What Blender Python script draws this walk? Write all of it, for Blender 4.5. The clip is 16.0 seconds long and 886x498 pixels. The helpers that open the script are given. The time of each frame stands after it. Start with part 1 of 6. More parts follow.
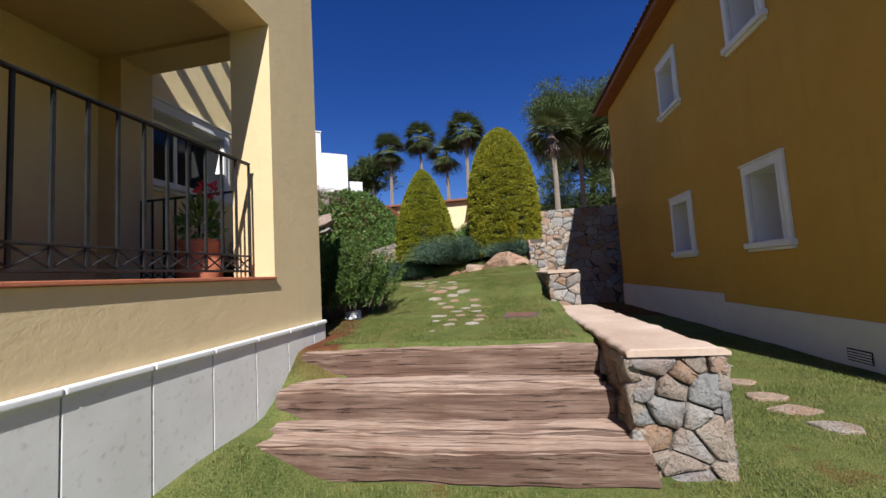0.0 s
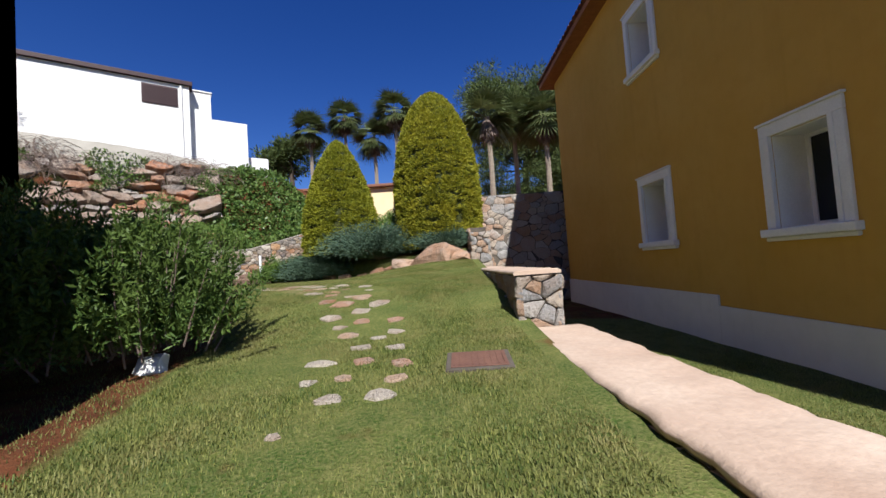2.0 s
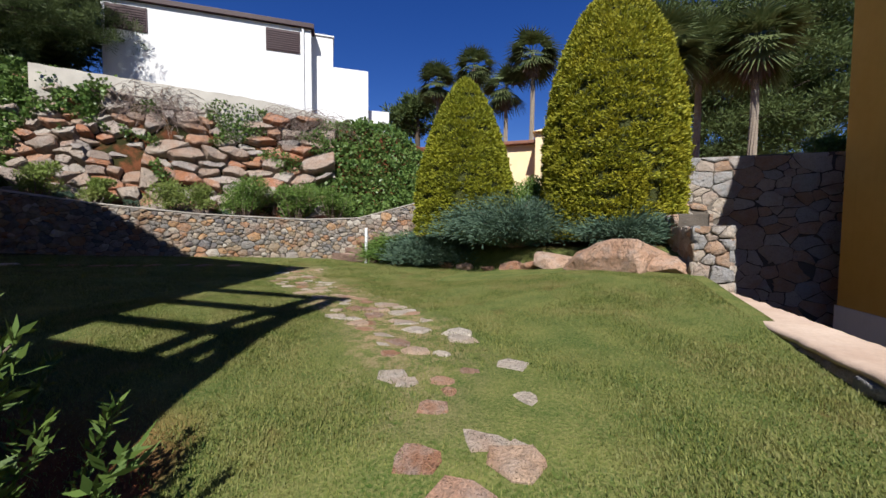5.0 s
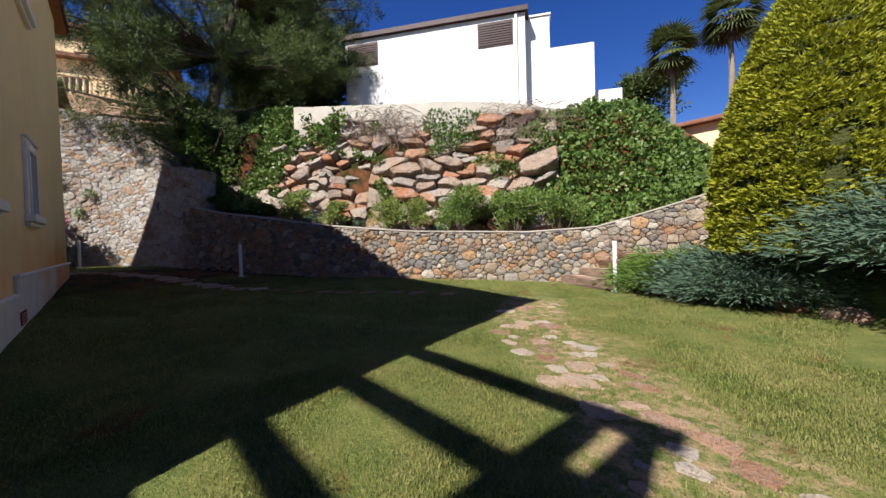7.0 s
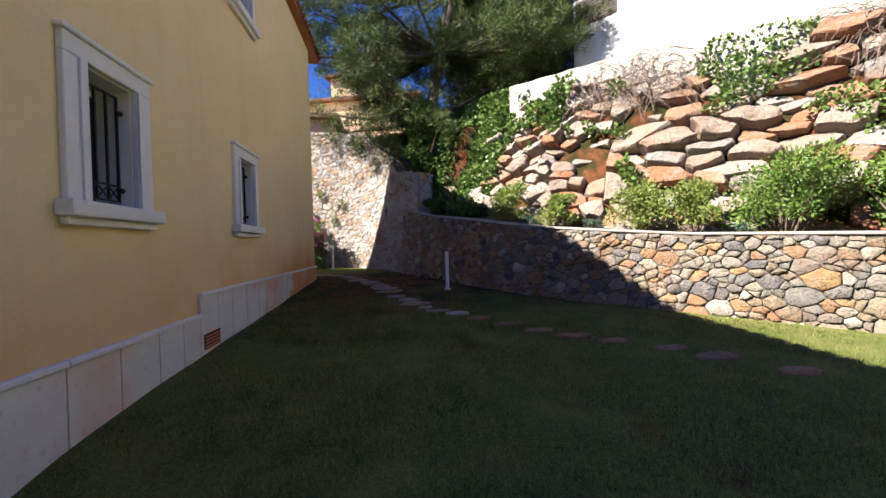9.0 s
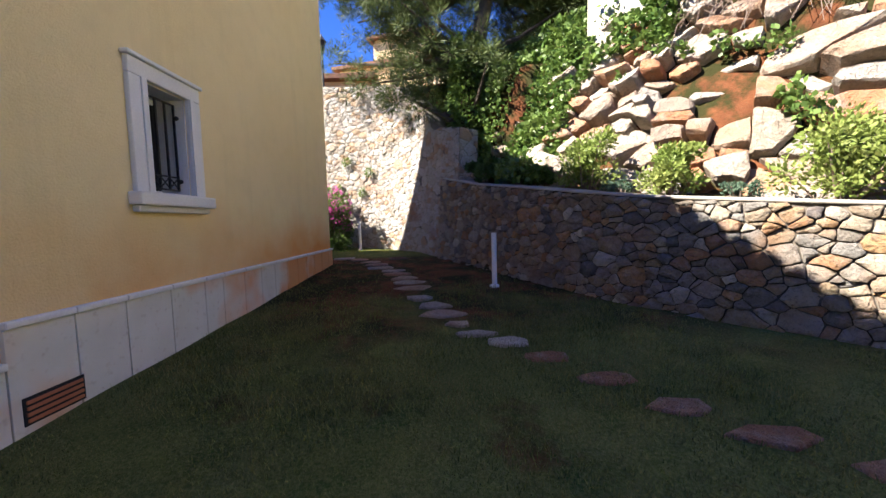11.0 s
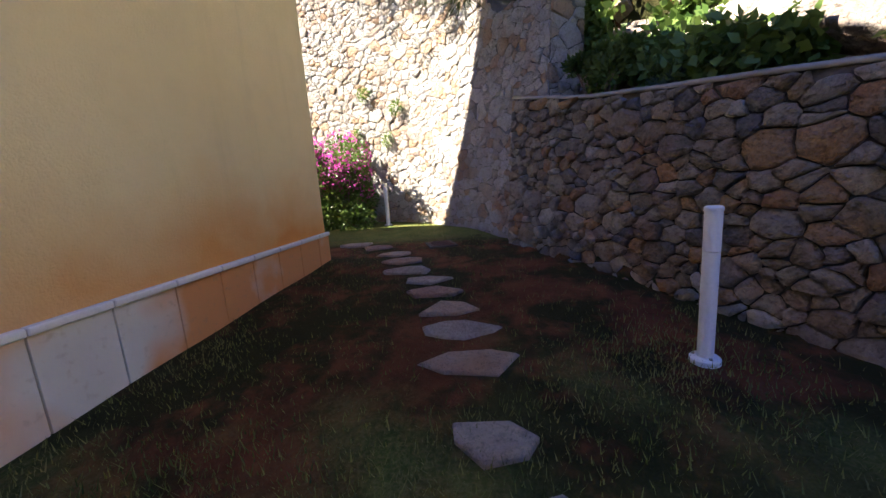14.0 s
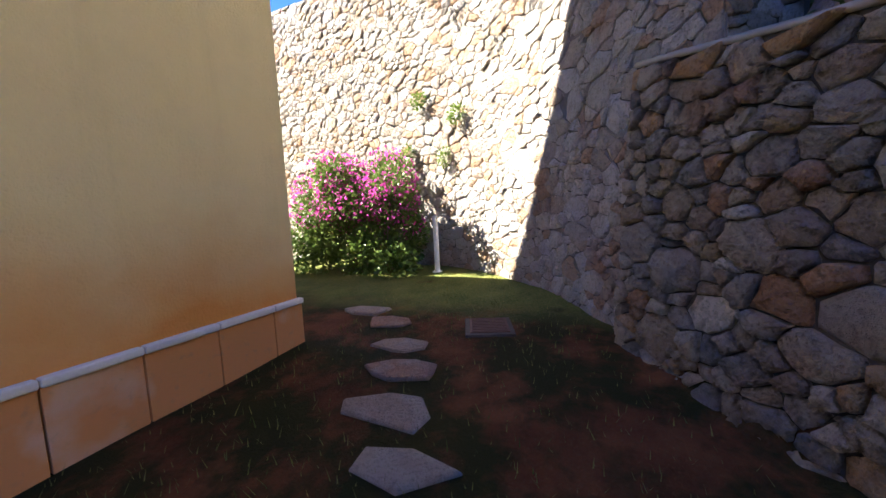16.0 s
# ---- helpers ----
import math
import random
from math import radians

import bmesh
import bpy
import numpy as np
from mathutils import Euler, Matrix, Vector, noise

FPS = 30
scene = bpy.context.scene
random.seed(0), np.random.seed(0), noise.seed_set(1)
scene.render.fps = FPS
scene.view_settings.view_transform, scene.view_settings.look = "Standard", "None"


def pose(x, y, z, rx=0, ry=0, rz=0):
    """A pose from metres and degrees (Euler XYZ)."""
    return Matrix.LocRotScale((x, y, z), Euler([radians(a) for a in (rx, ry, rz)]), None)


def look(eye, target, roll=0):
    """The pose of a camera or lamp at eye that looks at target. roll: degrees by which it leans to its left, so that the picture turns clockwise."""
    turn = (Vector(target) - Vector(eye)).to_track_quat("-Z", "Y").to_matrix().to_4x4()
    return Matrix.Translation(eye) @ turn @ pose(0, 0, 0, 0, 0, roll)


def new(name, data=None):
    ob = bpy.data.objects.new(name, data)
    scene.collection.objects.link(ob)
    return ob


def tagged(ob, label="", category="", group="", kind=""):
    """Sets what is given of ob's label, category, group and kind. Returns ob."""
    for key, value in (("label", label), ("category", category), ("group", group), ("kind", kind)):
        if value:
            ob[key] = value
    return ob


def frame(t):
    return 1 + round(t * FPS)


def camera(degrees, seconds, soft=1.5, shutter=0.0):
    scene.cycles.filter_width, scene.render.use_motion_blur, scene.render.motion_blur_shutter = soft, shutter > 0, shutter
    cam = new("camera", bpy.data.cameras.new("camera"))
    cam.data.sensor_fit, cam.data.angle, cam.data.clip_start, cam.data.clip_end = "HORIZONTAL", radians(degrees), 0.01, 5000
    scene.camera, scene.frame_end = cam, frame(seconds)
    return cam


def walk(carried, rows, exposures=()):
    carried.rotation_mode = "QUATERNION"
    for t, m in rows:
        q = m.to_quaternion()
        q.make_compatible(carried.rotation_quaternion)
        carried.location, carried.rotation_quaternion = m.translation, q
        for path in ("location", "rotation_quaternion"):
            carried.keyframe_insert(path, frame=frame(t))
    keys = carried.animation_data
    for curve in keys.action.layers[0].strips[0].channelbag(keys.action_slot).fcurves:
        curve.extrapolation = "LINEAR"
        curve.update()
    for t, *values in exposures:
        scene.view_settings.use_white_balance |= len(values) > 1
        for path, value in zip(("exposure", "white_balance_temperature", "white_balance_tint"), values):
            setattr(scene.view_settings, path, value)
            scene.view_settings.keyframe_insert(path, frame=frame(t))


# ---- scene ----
cam = camera(100.3, 16.0)
PATH = [
    (0, (0.113, 0.006, 1.158), (-0.238, 1.97, 1.304), -3.4),
    (0.5, (0.007, 0.675, 1.15), (-0.245, 2.658, 1.209), -5.3),
    (1, (-0.013, 1.317, 1.229), (-0.137, 3.31, 1.343), -2.7),
    (1.5, (-0.023, 1.959, 1.265), (-0.197, 3.943, 1.45), -3.4),
    (2, (-0.009, 2.6, 1.26), (0.002, 4.598, 1.344), -4.0),
    (2.5, (-0.037, 3.186, 1.398), (-0.024, 5.185, 1.41), -3.4),
    (3, (-0.169, 3.654, 1.558), (-0.223, 5.651, 1.453), -8.4),
    (3.5, (-0.326, 4.07, 1.663), (-0.588, 6.052, 1.639), -5.2),
    (3.7, (-0.382, 4.283, 1.716), (-0.713, 6.255, 1.716), -3.5),
    (5.8, (-1.481, 6.851, 1.948), (-2.431, 8.606, 1.815), -0.6),
    (6, (-1.667, 7.059, 1.96), (-2.779, 8.72, 1.898), -1.4),
    (6.5, (-2.304, 7.477, 2.019), (-3.69, 8.919, 2.058), -1.1),
    (7, (-2.887, 7.857, 2.084), (-4.393, 9.172, 2.035), -1.7),
    (7.5, (-3.513, 8.264, 2.148), (-5.271, 9.211, 2.032), -2.3),
    (8, (-4.064, 8.532, 2.211), (-5.904, 9.283, 1.987), -3.3),
    (8.5, (-4.642, 8.794, 2.233), (-6.615, 9.12, 2.237), 0.4),
    (9, (-5.217, 8.947, 2.24), (-7.2, 9.212, 2.223), -1.7),
    (9.5, (-5.767, 9.148, 2.263), (-7.738, 9.473, 2.171), -1.9),
    (10, (-6.324, 9.326, 2.277), (-8.312, 9.521, 2.173), -1.0),
    (10.2, (-6.535, 9.354, 2.28), (-8.53, 9.436, 2.16), -0.5),
    (12.3, (-8.886, 9.133, 2.32), (-10.88, 9.057, 2.182), -2.6),
    (12.5, (-9.109, 9.098, 2.321), (-11.102, 8.964, 2.223), -3.1),
    (13, (-9.705, 9.056, 2.3), (-11.689, 8.845, 2.154), -2.4),
    (13.5, (-10.301, 9.042, 2.303), (-12.252, 8.672, 2.059), -3.7),
    (14, (-10.869, 9.017, 2.322), (-12.815, 8.72, 1.969), -4.0),
    (14.5, (-11.441, 8.994, 2.36), (-13.39, 8.668, 2.051), -3.8),
    (15, (-11.998, 8.947, 2.372), (-13.947, 8.559, 2.145), -6.8),
    (15.5, (-12.501, 9.021, 2.405), (-14.418, 8.483, 2.216), -0.6),
    (16, (-13.013, 9.079, 2.422), (-14.838, 8.286, 2.223), -2.8),
]
walk(cam, [(t, look(eye, target, roll)) for t, eye, target, roll in PATH],
     [(0, 0.66, 6100, 10), (3.5, 0.85, 6150, 10), (6, 0.62, 6300, 10), (7, 1.05, 6500, 10), (8, 1.3, 6600, 10), (9, 1.95, 6700, 10), (10, 2.25, 6650, 10), (12.5, 2.6, 6950, 10), (14, 2.8, 6950, 10), (16, 2.98, 7000, 10)])

# ---- sky, sun ----
SUN = Vector((0.25, -0.93, 1.0)).normalized()
world = bpy.data.worlds.new("sky")
scene.world = world
world.use_nodes = True
wt = world.node_tree
sky = wt.nodes.new("ShaderNodeTexSky")
sky.sky_type, sky.sun_disc = "NISHITA", False
sky.sun_elevation = math.asin(SUN.z)
sky.sun_rotation = math.atan2(SUN.x, SUN.y)
sky.air_density, sky.dust_density, sky.ozone_density, sky.altitude = 1.0, 0.0, 4.0, 300
wt.nodes["Background"].inputs["Strength"].default_value = 0.057
hue = wt.nodes.new("ShaderNodeHueSaturation")
hue.inputs["Hue"].default_value = 0.522
hue.inputs["Saturation"].default_value = 1.3
wt.links.new(sky.outputs[0], hue.inputs["Color"])
wt.links.new(hue.outputs[0], wt.nodes["Background"].inputs["Color"])
sun_lamp = new("sun", bpy.data.lights.new("sun", "SUN"))
sun_lamp.data.energy, sun_lamp.data.angle, sun_lamp.data.color = 5.0, radians(0.5), (1.0, 0.955, 0.88)
sun_lamp.matrix_world = look(SUN * 30, (0, 0, 0))


# ---- helpers ----
def sm(a, b, v):
    q = np.clip((np.asarray(v, float) - a) / (b - a), 0, 1)
    return q * q * (3 - 2 * q)


def mesh_object(name, bm, material, parent=None, label="", smooth=False):
    me = bpy.data.meshes.new(name)
    bm.to_mesh(me)
    bm.free()
    if smooth:
        for p in me.polygons:
            p.use_smooth = True
    me.materials.append(material)
    ob = new(name, me)
    if parent is not None:
        ob.parent = parent
    if label:
        ob["label"] = label
    return ob


def part(name, bm, material, parent, label="", smooth=False):
    return mesh_object(name, bm, material, parent, label, smooth)


def raw_mesh(name, verts, faces, material, parent=None, smooth=False):
    """verts (n, 3), faces (m, k): one mesh straight from arrays."""
    verts, faces = np.asarray(verts, np.float32), np.asarray(faces, np.int32)
    me = bpy.data.meshes.new(name)
    me.vertices.add(len(verts))
    me.vertices.foreach_set("co", verts.ravel())
    k = faces.shape[1]
    me.loops.add(faces.size)
    me.loops.foreach_set("vertex_index", faces.ravel())
    me.polygons.add(len(faces))
    me.polygons.foreach_set("loop_start", np.arange(0, faces.size, k, dtype=np.int32))
    if smooth:
        me.polygons.foreach_set("use_smooth", np.ones(len(faces), bool))
    me.update(calc_edges=True)
    me.materials.append(material)
    ob = new(name, me)
    if parent is not None:
        ob.parent = parent
    return ob


def thing(name, label, category, at=(0, 0, 0), group="", kind=""):
    ob = new(name)
    ob.empty_display_size = 0.1
    ob.location = at
    return tagged(ob, label, category, group, kind)


def box(bm, x0, x1, y0, y1, z0, z1, m=None):
    vs = [bm.verts.new((x, y, z)) for z in (z0, z1) for x, y in ((x0, y0), (x1, y0), (x1, y1), (x0, y1))]
    for f in ((3, 2, 1, 0), (4, 5, 6, 7), (0, 1, 5, 4), (1, 2, 6, 5), (2, 3, 7, 6), (3, 0, 4, 7)):
        bm.faces.new([vs[i] for i in f])
    if m is not None:
        bmesh.ops.transform(bm, matrix=m, verts=vs)
    return vs


def boxed(x0, x1, y0, y1, z0, z1, bevel=0.0, m=None, segs=2):
    bm = bmesh.new()
    box(bm, x0, x1, y0, y1, z0, z1)
    if bevel:
        bmesh.ops.bevel(bm, geom=bm.edges[:], offset=bevel, segments=segs, affect="EDGES", profile=0.6)
    if m is not None:
        bmesh.ops.transform(bm, matrix=m, verts=bm.verts[:])
    return bm


def tube(bm, a, b, r0, r1, n=8, caps=True):
    a, b = Vector(a), Vector(b)
    q = (b - a).to_track_quat("Z", "Y")
    rings = []
    for p, r in ((a, r0), (b, r1)):
        rings.append([bm.verts.new(p + q @ Vector((r * math.cos(k * math.tau / n), r * math.sin(k * math.tau / n), 0))) for k in range(n)])
    for k in range(n):
        bm.faces.new((rings[0][k], rings[0][(k + 1) % n], rings[1][(k + 1) % n], rings[1][k]))
    if caps:
        bm.faces.new(rings[0][::-1])
        bm.faces.new(rings[1])


def polytube(bm, pts, radii, n=8):
    rings = []
    for i, p in enumerate(pts):
        d = Vector(pts[min(i + 1, len(pts) - 1)]) - Vector(pts[max(i - 1, 0)])
        q = d.to_track_quat("Z", "Y")
        rings.append([bm.verts.new(Vector(p) + q @ Vector((radii[i] * math.cos(k * math.tau / n), radii[i] * math.sin(k * math.tau / n), 0))) for k in range(n)])
    for r0, r1 in zip(rings, rings[1:]):
        for k in range(n):
            bm.faces.new((r0[k], r0[(k + 1) % n], r1[(k + 1) % n], r1[k]))
    bm.faces.new(rings[0][::-1])
    bm.faces.new(rings[-1])


def lathe(bm, prof, centre=(0, 0, 0), n=20):
    rings = [[bm.verts.new((centre[0] + r * math.cos(k * math.tau / n), centre[1] + r * math.sin(k * math.tau / n), centre[2] + z)) for k in range(n)] for r, z in prof]
    for r0, r1 in zip(rings, rings[1:]):
        for k in range(n):
            bm.faces.new((r0[k], r0[(k + 1) % n], r1[(k + 1) % n], r1[k]))
    bm.faces.new(rings[0][::-1])
    bm.faces.new(rings[-1])


# ---- materials ----
class Nodes:
    def __init__(self, name):
        self.m = bpy.data.materials.new(name)
        self.m.use_nodes = True
        self.t = self.m.node_tree
        self.b = self.t.nodes["Principled BSDF"]
        self.pos = self.t.nodes.new("ShaderNodeNewGeometry").outputs["Position"]

    def put(self, kind, ins=None, data_type="", blend_type="", operation=""):
        n = self.t.nodes.new(kind)
        if data_type:
            n.data_type = data_type
        if blend_type:
            n.blend_type = blend_type
        if operation:
            n.operation = operation
        for k, v in (ins or {}).items():
            self.link(v, n.inputs[k])
        return n

    def link(self, v, socket):
        if isinstance(v, bpy.types.NodeSocket):
            self.t.links.new(v, socket)
        else:
            socket.default_value = v

    def noise(self, scale, detail=4.0, rough=0.55, vec=None, stretch=None):
        v = vec or self.pos
        if stretch:
            mp = self.put("ShaderNodeMapping", {"Vector": v, "Scale": stretch})
            v = mp.outputs[0]
        return self.put("ShaderNodeTexNoise", {"Vector": v, "Scale": scale, "Detail": detail, "Roughness": rough}).outputs["Fac"]

    def ramp(self, fac, lo, hi, a=0.0, b=1.0):
        return self.put("ShaderNodeMapRange", {"Value": fac, "From Min": lo, "From Max": hi, "To Min": a, "To Max": b}).outputs[0]

    def mix(self, fac, a, b, blend="MIX"):
        n = self.put("ShaderNodeMix", data_type="RGBA", blend_type=blend)
        a = (*a, 1) if isinstance(a, tuple) and len(a) == 3 else a
        b = (*b, 1) if isinstance(b, tuple) and len(b) == 3 else b
        self.link(fac, n.inputs[0]), self.link(a, n.inputs[6]), self.link(b, n.inputs[7])
        return n.outputs[2]

    def math(self, op, a, b=0.0):
        n = self.put("ShaderNodeMath", operation=op)
        self.link(a, n.inputs[0]), self.link(b, n.inputs[1])
        return n.outputs[0]

    def axis(self, i):
        return self.put("ShaderNodeSeparateXYZ", {"Vector": self.pos}).outputs[i]

    def bump(self, height, strength=0.3, distance=0.02, normal=None):
        ins = {"Height": height, "Strength": strength, "Distance": distance}
        if normal is not None:
            ins["Normal"] = normal
        return self.put("ShaderNodeBump", ins).outputs[0]

    def done(self, color, rough=0.8, normal=None, spec=0.3, metal=0.0):
        self.link(color if not isinstance(color, tuple) else (*color, 1), self.b.inputs["Base Color"])
        self.link(rough, self.b.inputs["Roughness"])
        self.b.inputs["Specular IOR Level"].default_value = spec
        self.b.inputs["Metallic"].default_value = metal
        if normal is not None:
            self.t.links.new(normal, self.b.inputs["Normal"])
        return self.m


def plain(name, a, b, scale=6.0, rough=0.6, bump=0.15, fine=60.0, dist=0.01, spec=0.3, metal=0.0):
    n = Nodes(name)
    big, small = n.noise(scale), n.noise(fine, 3)
    c = n.mix(n.ramp(big, 0.3, 0.7), a, b)
    c = n.mix(n.ramp(small, 0.3, 0.7, 0.0, 0.25), c, tuple(v * 0.6 for v in a))
    return n.done(c, rough, n.bump(small, bump, dist), spec, metal)


def stucco(name, a, b, stain=None, bumpy=0.5):
    n = Nodes(name)
    big, mid, fine = n.noise(0.7), n.noise(5, 5), n.noise(70, 4, 0.6)
    c = n.mix(n.ramp(big, 0.3, 0.7), a, b)
    c = n.mix(n.ramp(mid, 0.45, 0.8, 0, 0.3), c, tuple(v * 0.85 for v in a))
    streak = n.noise(1.0, 4, 0.6, stretch=(6, 6, 0.35))
    c = n.mix(n.ramp(streak, 0.55, 0.8, 0, 0.25), c, tuple(v * 0.75 for v in a))
    if stain:
        z = n.axis(2)
        x = n.axis(0)
        wob = n.math("MULTIPLY", n.math("SUBTRACT", n.noise(1.3, 4), 0.5), 0.9)
        edge = n.math("ADD", z, wob)
        low = n.ramp(edge, 1.85, 2.6, 1.0, 0.0)
        along = n.math("MAXIMUM", n.ramp(x, -10.5, -14.0, 0.3, 1.0), n.ramp(n.noise(0.6, 2), 0.46, 0.64, 0.05, 0.8))
        c = n.mix(n.math("MULTIPLY", n.math("POWER", low, 1.4), along), c, stain)
    nrm = n.bump(fine, bumpy, 0.012, n.bump(n.noise(14, 3), 0.15, 0.02))
    return n.done(c, 0.92, nrm, 0.15)


def stone_mat(name, tones, island, rough=0.9, scale=1.0):
    """Rubble: a tone for each stone, with veins, lichen and pits."""
    n = Nodes(name)
    r = n.t.nodes["Principled BSDF"]
    rnd = n.put("ShaderNodeNewGeometry").outputs["Random Per Island"] if island else n.put("ShaderNodeObjectInfo").outputs["Random"]
    ramp = n.put("ShaderNodeValToRGB", {"Fac": rnd})
    ramp.color_ramp.interpolation = "CONSTANT"
    for k, t in enumerate(tones):
        e = ramp.color_ramp.elements[k] if k < 2 else ramp.color_ramp.elements.new(k / len(tones))
        e.position, e.color = k / len(tones), (*t, 1)
    c = ramp.outputs[0]
    mid, fine, big = n.noise(7 * scale, 5, 0.65), n.noise(45 * scale, 4, 0.7), n.noise(2.2 * scale, 3)
    c = n.mix(n.ramp(mid, 0.46, 0.70, 0, 0.55), c, (0.40, 0.36, 0.32))
    c = n.mix(n.ramp(big, 0.5, 0.75, 0, 0.6), c, (0.32, 0.155, 0.075))
    vein = n.noise(13 * scale, 6, 0.7)
    c = n.mix(n.ramp(vein, 0.54, 0.72, 0, 0.5), c, (0.17, 0.15, 0.13))
    c = n.mix(n.ramp(fine, 0.52, 0.75, 0, 0.6), c, (0.08, 0.068, 0.056))
    nrm = n.bump(fine, 1.0, 0.022, n.bump(vein, 1.0, 0.05 / scale, n.bump(mid, 1.0, 0.10 / scale)))
    return n.done(c, rough, nrm, 0.15)


def leaf_mat(name, a, b, tip, rough=0.55, thick=0.25):
    n = Nodes(name)
    rnd = n.put("ShaderNodeNewGeometry").outputs["Random Per Island"]
    c = n.mix(rnd, a, b)
    c = n.mix(n.ramp(n.noise(2.5, 3), 0.4, 0.7, 0, 0.7), c, tip)
    n.done(c, rough, None, 0.25)
    tr = n.put("ShaderNodeBsdfTranslucent", {"Color": c})
    mixer = n.put("ShaderNodeMixShader", {"Fac": thick})
    n.t.links.new(n.b.outputs[0], mixer.inputs[1])
    n.t.links.new(tr.outputs[0], mixer.inputs[2])
    n.t.links.new(mixer.outputs[0], n.t.nodes["Material Output"].inputs["Surface"])
    return n.m


def ground_mat():
    n = Nodes("lawn_soil")
    x, y = n.axis(0), n.axis(1)
    mid, fine, big = n.noise(3.2, 5, 0.6), n.noise(55, 4, 0.7), n.noise(0.45, 3)
    grass = n.mix(n.ramp(mid, 0.35, 0.7), (0.045, 0.085, 0.015), (0.13, 0.145, 0.038))
    grass = n.mix(n.ramp(fine, 0.4, 0.75, 0, 0.6), grass, (0.30, 0.26, 0.11))
    earth = n.mix(n.ramp(mid, 0.3, 0.7), (0.065, 0.023, 0.011), (0.18, 0.066, 0.029))
    earth = n.mix(n.ramp(fine, 0.5, 0.8, 0, 0.6), earth, (0.12, 0.08, 0.045))
    moss = n.ramp(n.noise(1.9, 5, 0.65), 0.42, 0.54, 0.0, 0.92)
    earth = n.mix(n.math("MULTIPLY", moss, n.ramp(x, -9.0, -10.0)), earth, (0.022, 0.028, 0.009))
    west = n.ramp(n.math("ADD", x, n.math("MULTIPLY", n.math("SUBTRACT", n.noise(1.1, 4), 0.5), 7.0)), -10.2, -12.6)
    west = n.math("MULTIPLY", west, n.ramp(n.math("ADD", x, n.math("MULTIPLY", n.noise(2.0, 3), 0.8)), -16.0, -15.4))
    bank = n.ramp(n.math("ADD", y, n.math("MULTIPLY", x, 0.45)), 13.0, 13.4)
    patch = n.ramp(n.noise(1.5, 4, 0.6), 0.62, 0.72, 0, 0.75)
    bed = n.ramp(n.axis(2), 1.64, 1.72)
    strip = n.math("ADD", n.math("ADD", x, n.math("MULTIPLY", n.math("SUBTRACT", y, 4.2), 0.28)), n.math("MULTIPLY", n.math("SUBTRACT", n.noise(4.0, 4), 0.5), 0.3))
    strip = n.math("MULTIPLY", n.ramp(strip, -1.76, -1.88), n.math("MULTIPLY", n.ramp(y, 3.3, 3.7), n.ramp(y, 7.5, 7.0)))
    strip = n.math("MULTIPLY", strip, n.ramp(x, -4.95, -4.7))
    worn = n.math("MAXIMUM", n.math("MAXIMUM", n.math("MAXIMUM", west, strip), bed), n.math("MAXIMUM", bank, patch))
    c = n.mix(worn, grass, earth)
    across = n.math("ADD", n.math("MULTIPLY", n.math("ADD", x, 1.5), 0.68), n.math("MULTIPLY", n.math("SUBTRACT", y, 8.1), 0.732))
    across = n.math("ADD", n.math("ABSOLUTE", across), n.math("MULTIPLY", n.math("SUBTRACT", n.noise(2.6, 5, 0.65), 0.5), 1.1))
    tread = n.math("MULTIPLY", n.ramp(across, 0.62, 0.30), n.math("MULTIPLY", n.ramp(x, -1.2, -2.4), n.ramp(x, -7.2, -6.2)))
    c = n.mix(n.math("MULTIPLY", n.math("MULTIPLY", tread, n.ramp(n.noise(9, 4, 0.7), 0.42, 0.58)), 0.8), c, n.mix(n.ramp(fine, 0.35, 0.7), (0.34, 0.20, 0.13), (0.42, 0.33, 0.20)))
    return n.done(c, 0.95, n.bump(fine, 0.8, 0.03, n.bump(mid, 0.4, 0.05)), 0.1)


M_wall = stucco("cream_stucco", (0.81, 0.64, 0.34), (0.84, 0.68, 0.38), (0.74, 0.32, 0.085))
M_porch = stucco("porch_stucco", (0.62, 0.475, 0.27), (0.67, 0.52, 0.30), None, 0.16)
M_ochre = stucco("ochre_stucco", (0.52, 0.30, 0.055), (0.57, 0.34, 0.075))
M_white = stucco("white_render", (0.66, 0.65, 0.635), (0.71, 0.70, 0.68), None, 0.2)
M_plinth_r = stucco("grey_plinth", (0.62, 0.60, 0.56), (0.70, 0.68, 0.63), None, 0.3)
M_trim = plain("white_moulding", (0.80, 0.79, 0.77), (0.74, 0.73, 0.71), 4, 0.6, 0.1)
M_iron = plain("black_iron", (0.016, 0.016, 0.017), (0.028, 0.028, 0.03), 10, 0.55, 0.2, spec=0.3)
M_mortar = plain("pale_mortar", (0.20, 0.18, 0.155), (0.13, 0.115, 0.10), 5, 0.95, 0.6, 40, 0.02)
# Mortar darkened so its colour holds the shade of the deep joints.
M_grout = plain("mortar", (0.12, 0.10, 0.08), (0.07, 0.058, 0.046), 5, 0.95, 0.6, 40, 0.02)
M_coping = plain("concrete_coping", (0.38, 0.345, 0.30), (0.25, 0.22, 0.185), 3, 0.9, 0.5, 50, 0.01)
M_sand = plain("sandstone_coping", (0.42, 0.30, 0.225), (0.54, 0.42, 0.33), 1.6, 0.9, 0.4, 26, 0.012)
M_conc = plain("weathered_concrete", (0.36, 0.335, 0.285), (0.25, 0.23, 0.195), 1.5, 0.9, 0.4, 40, 0.01)
M_roof = plain("clay_roof_tile", (0.24, 0.11, 0.07), (0.16, 0.075, 0.05), 5, 0.8, 0.3)
M_soffit = plain("terracotta_soffit", (0.24, 0.09, 0.035), (0.32, 0.13, 0.05), 6, 0.8, 0.3)
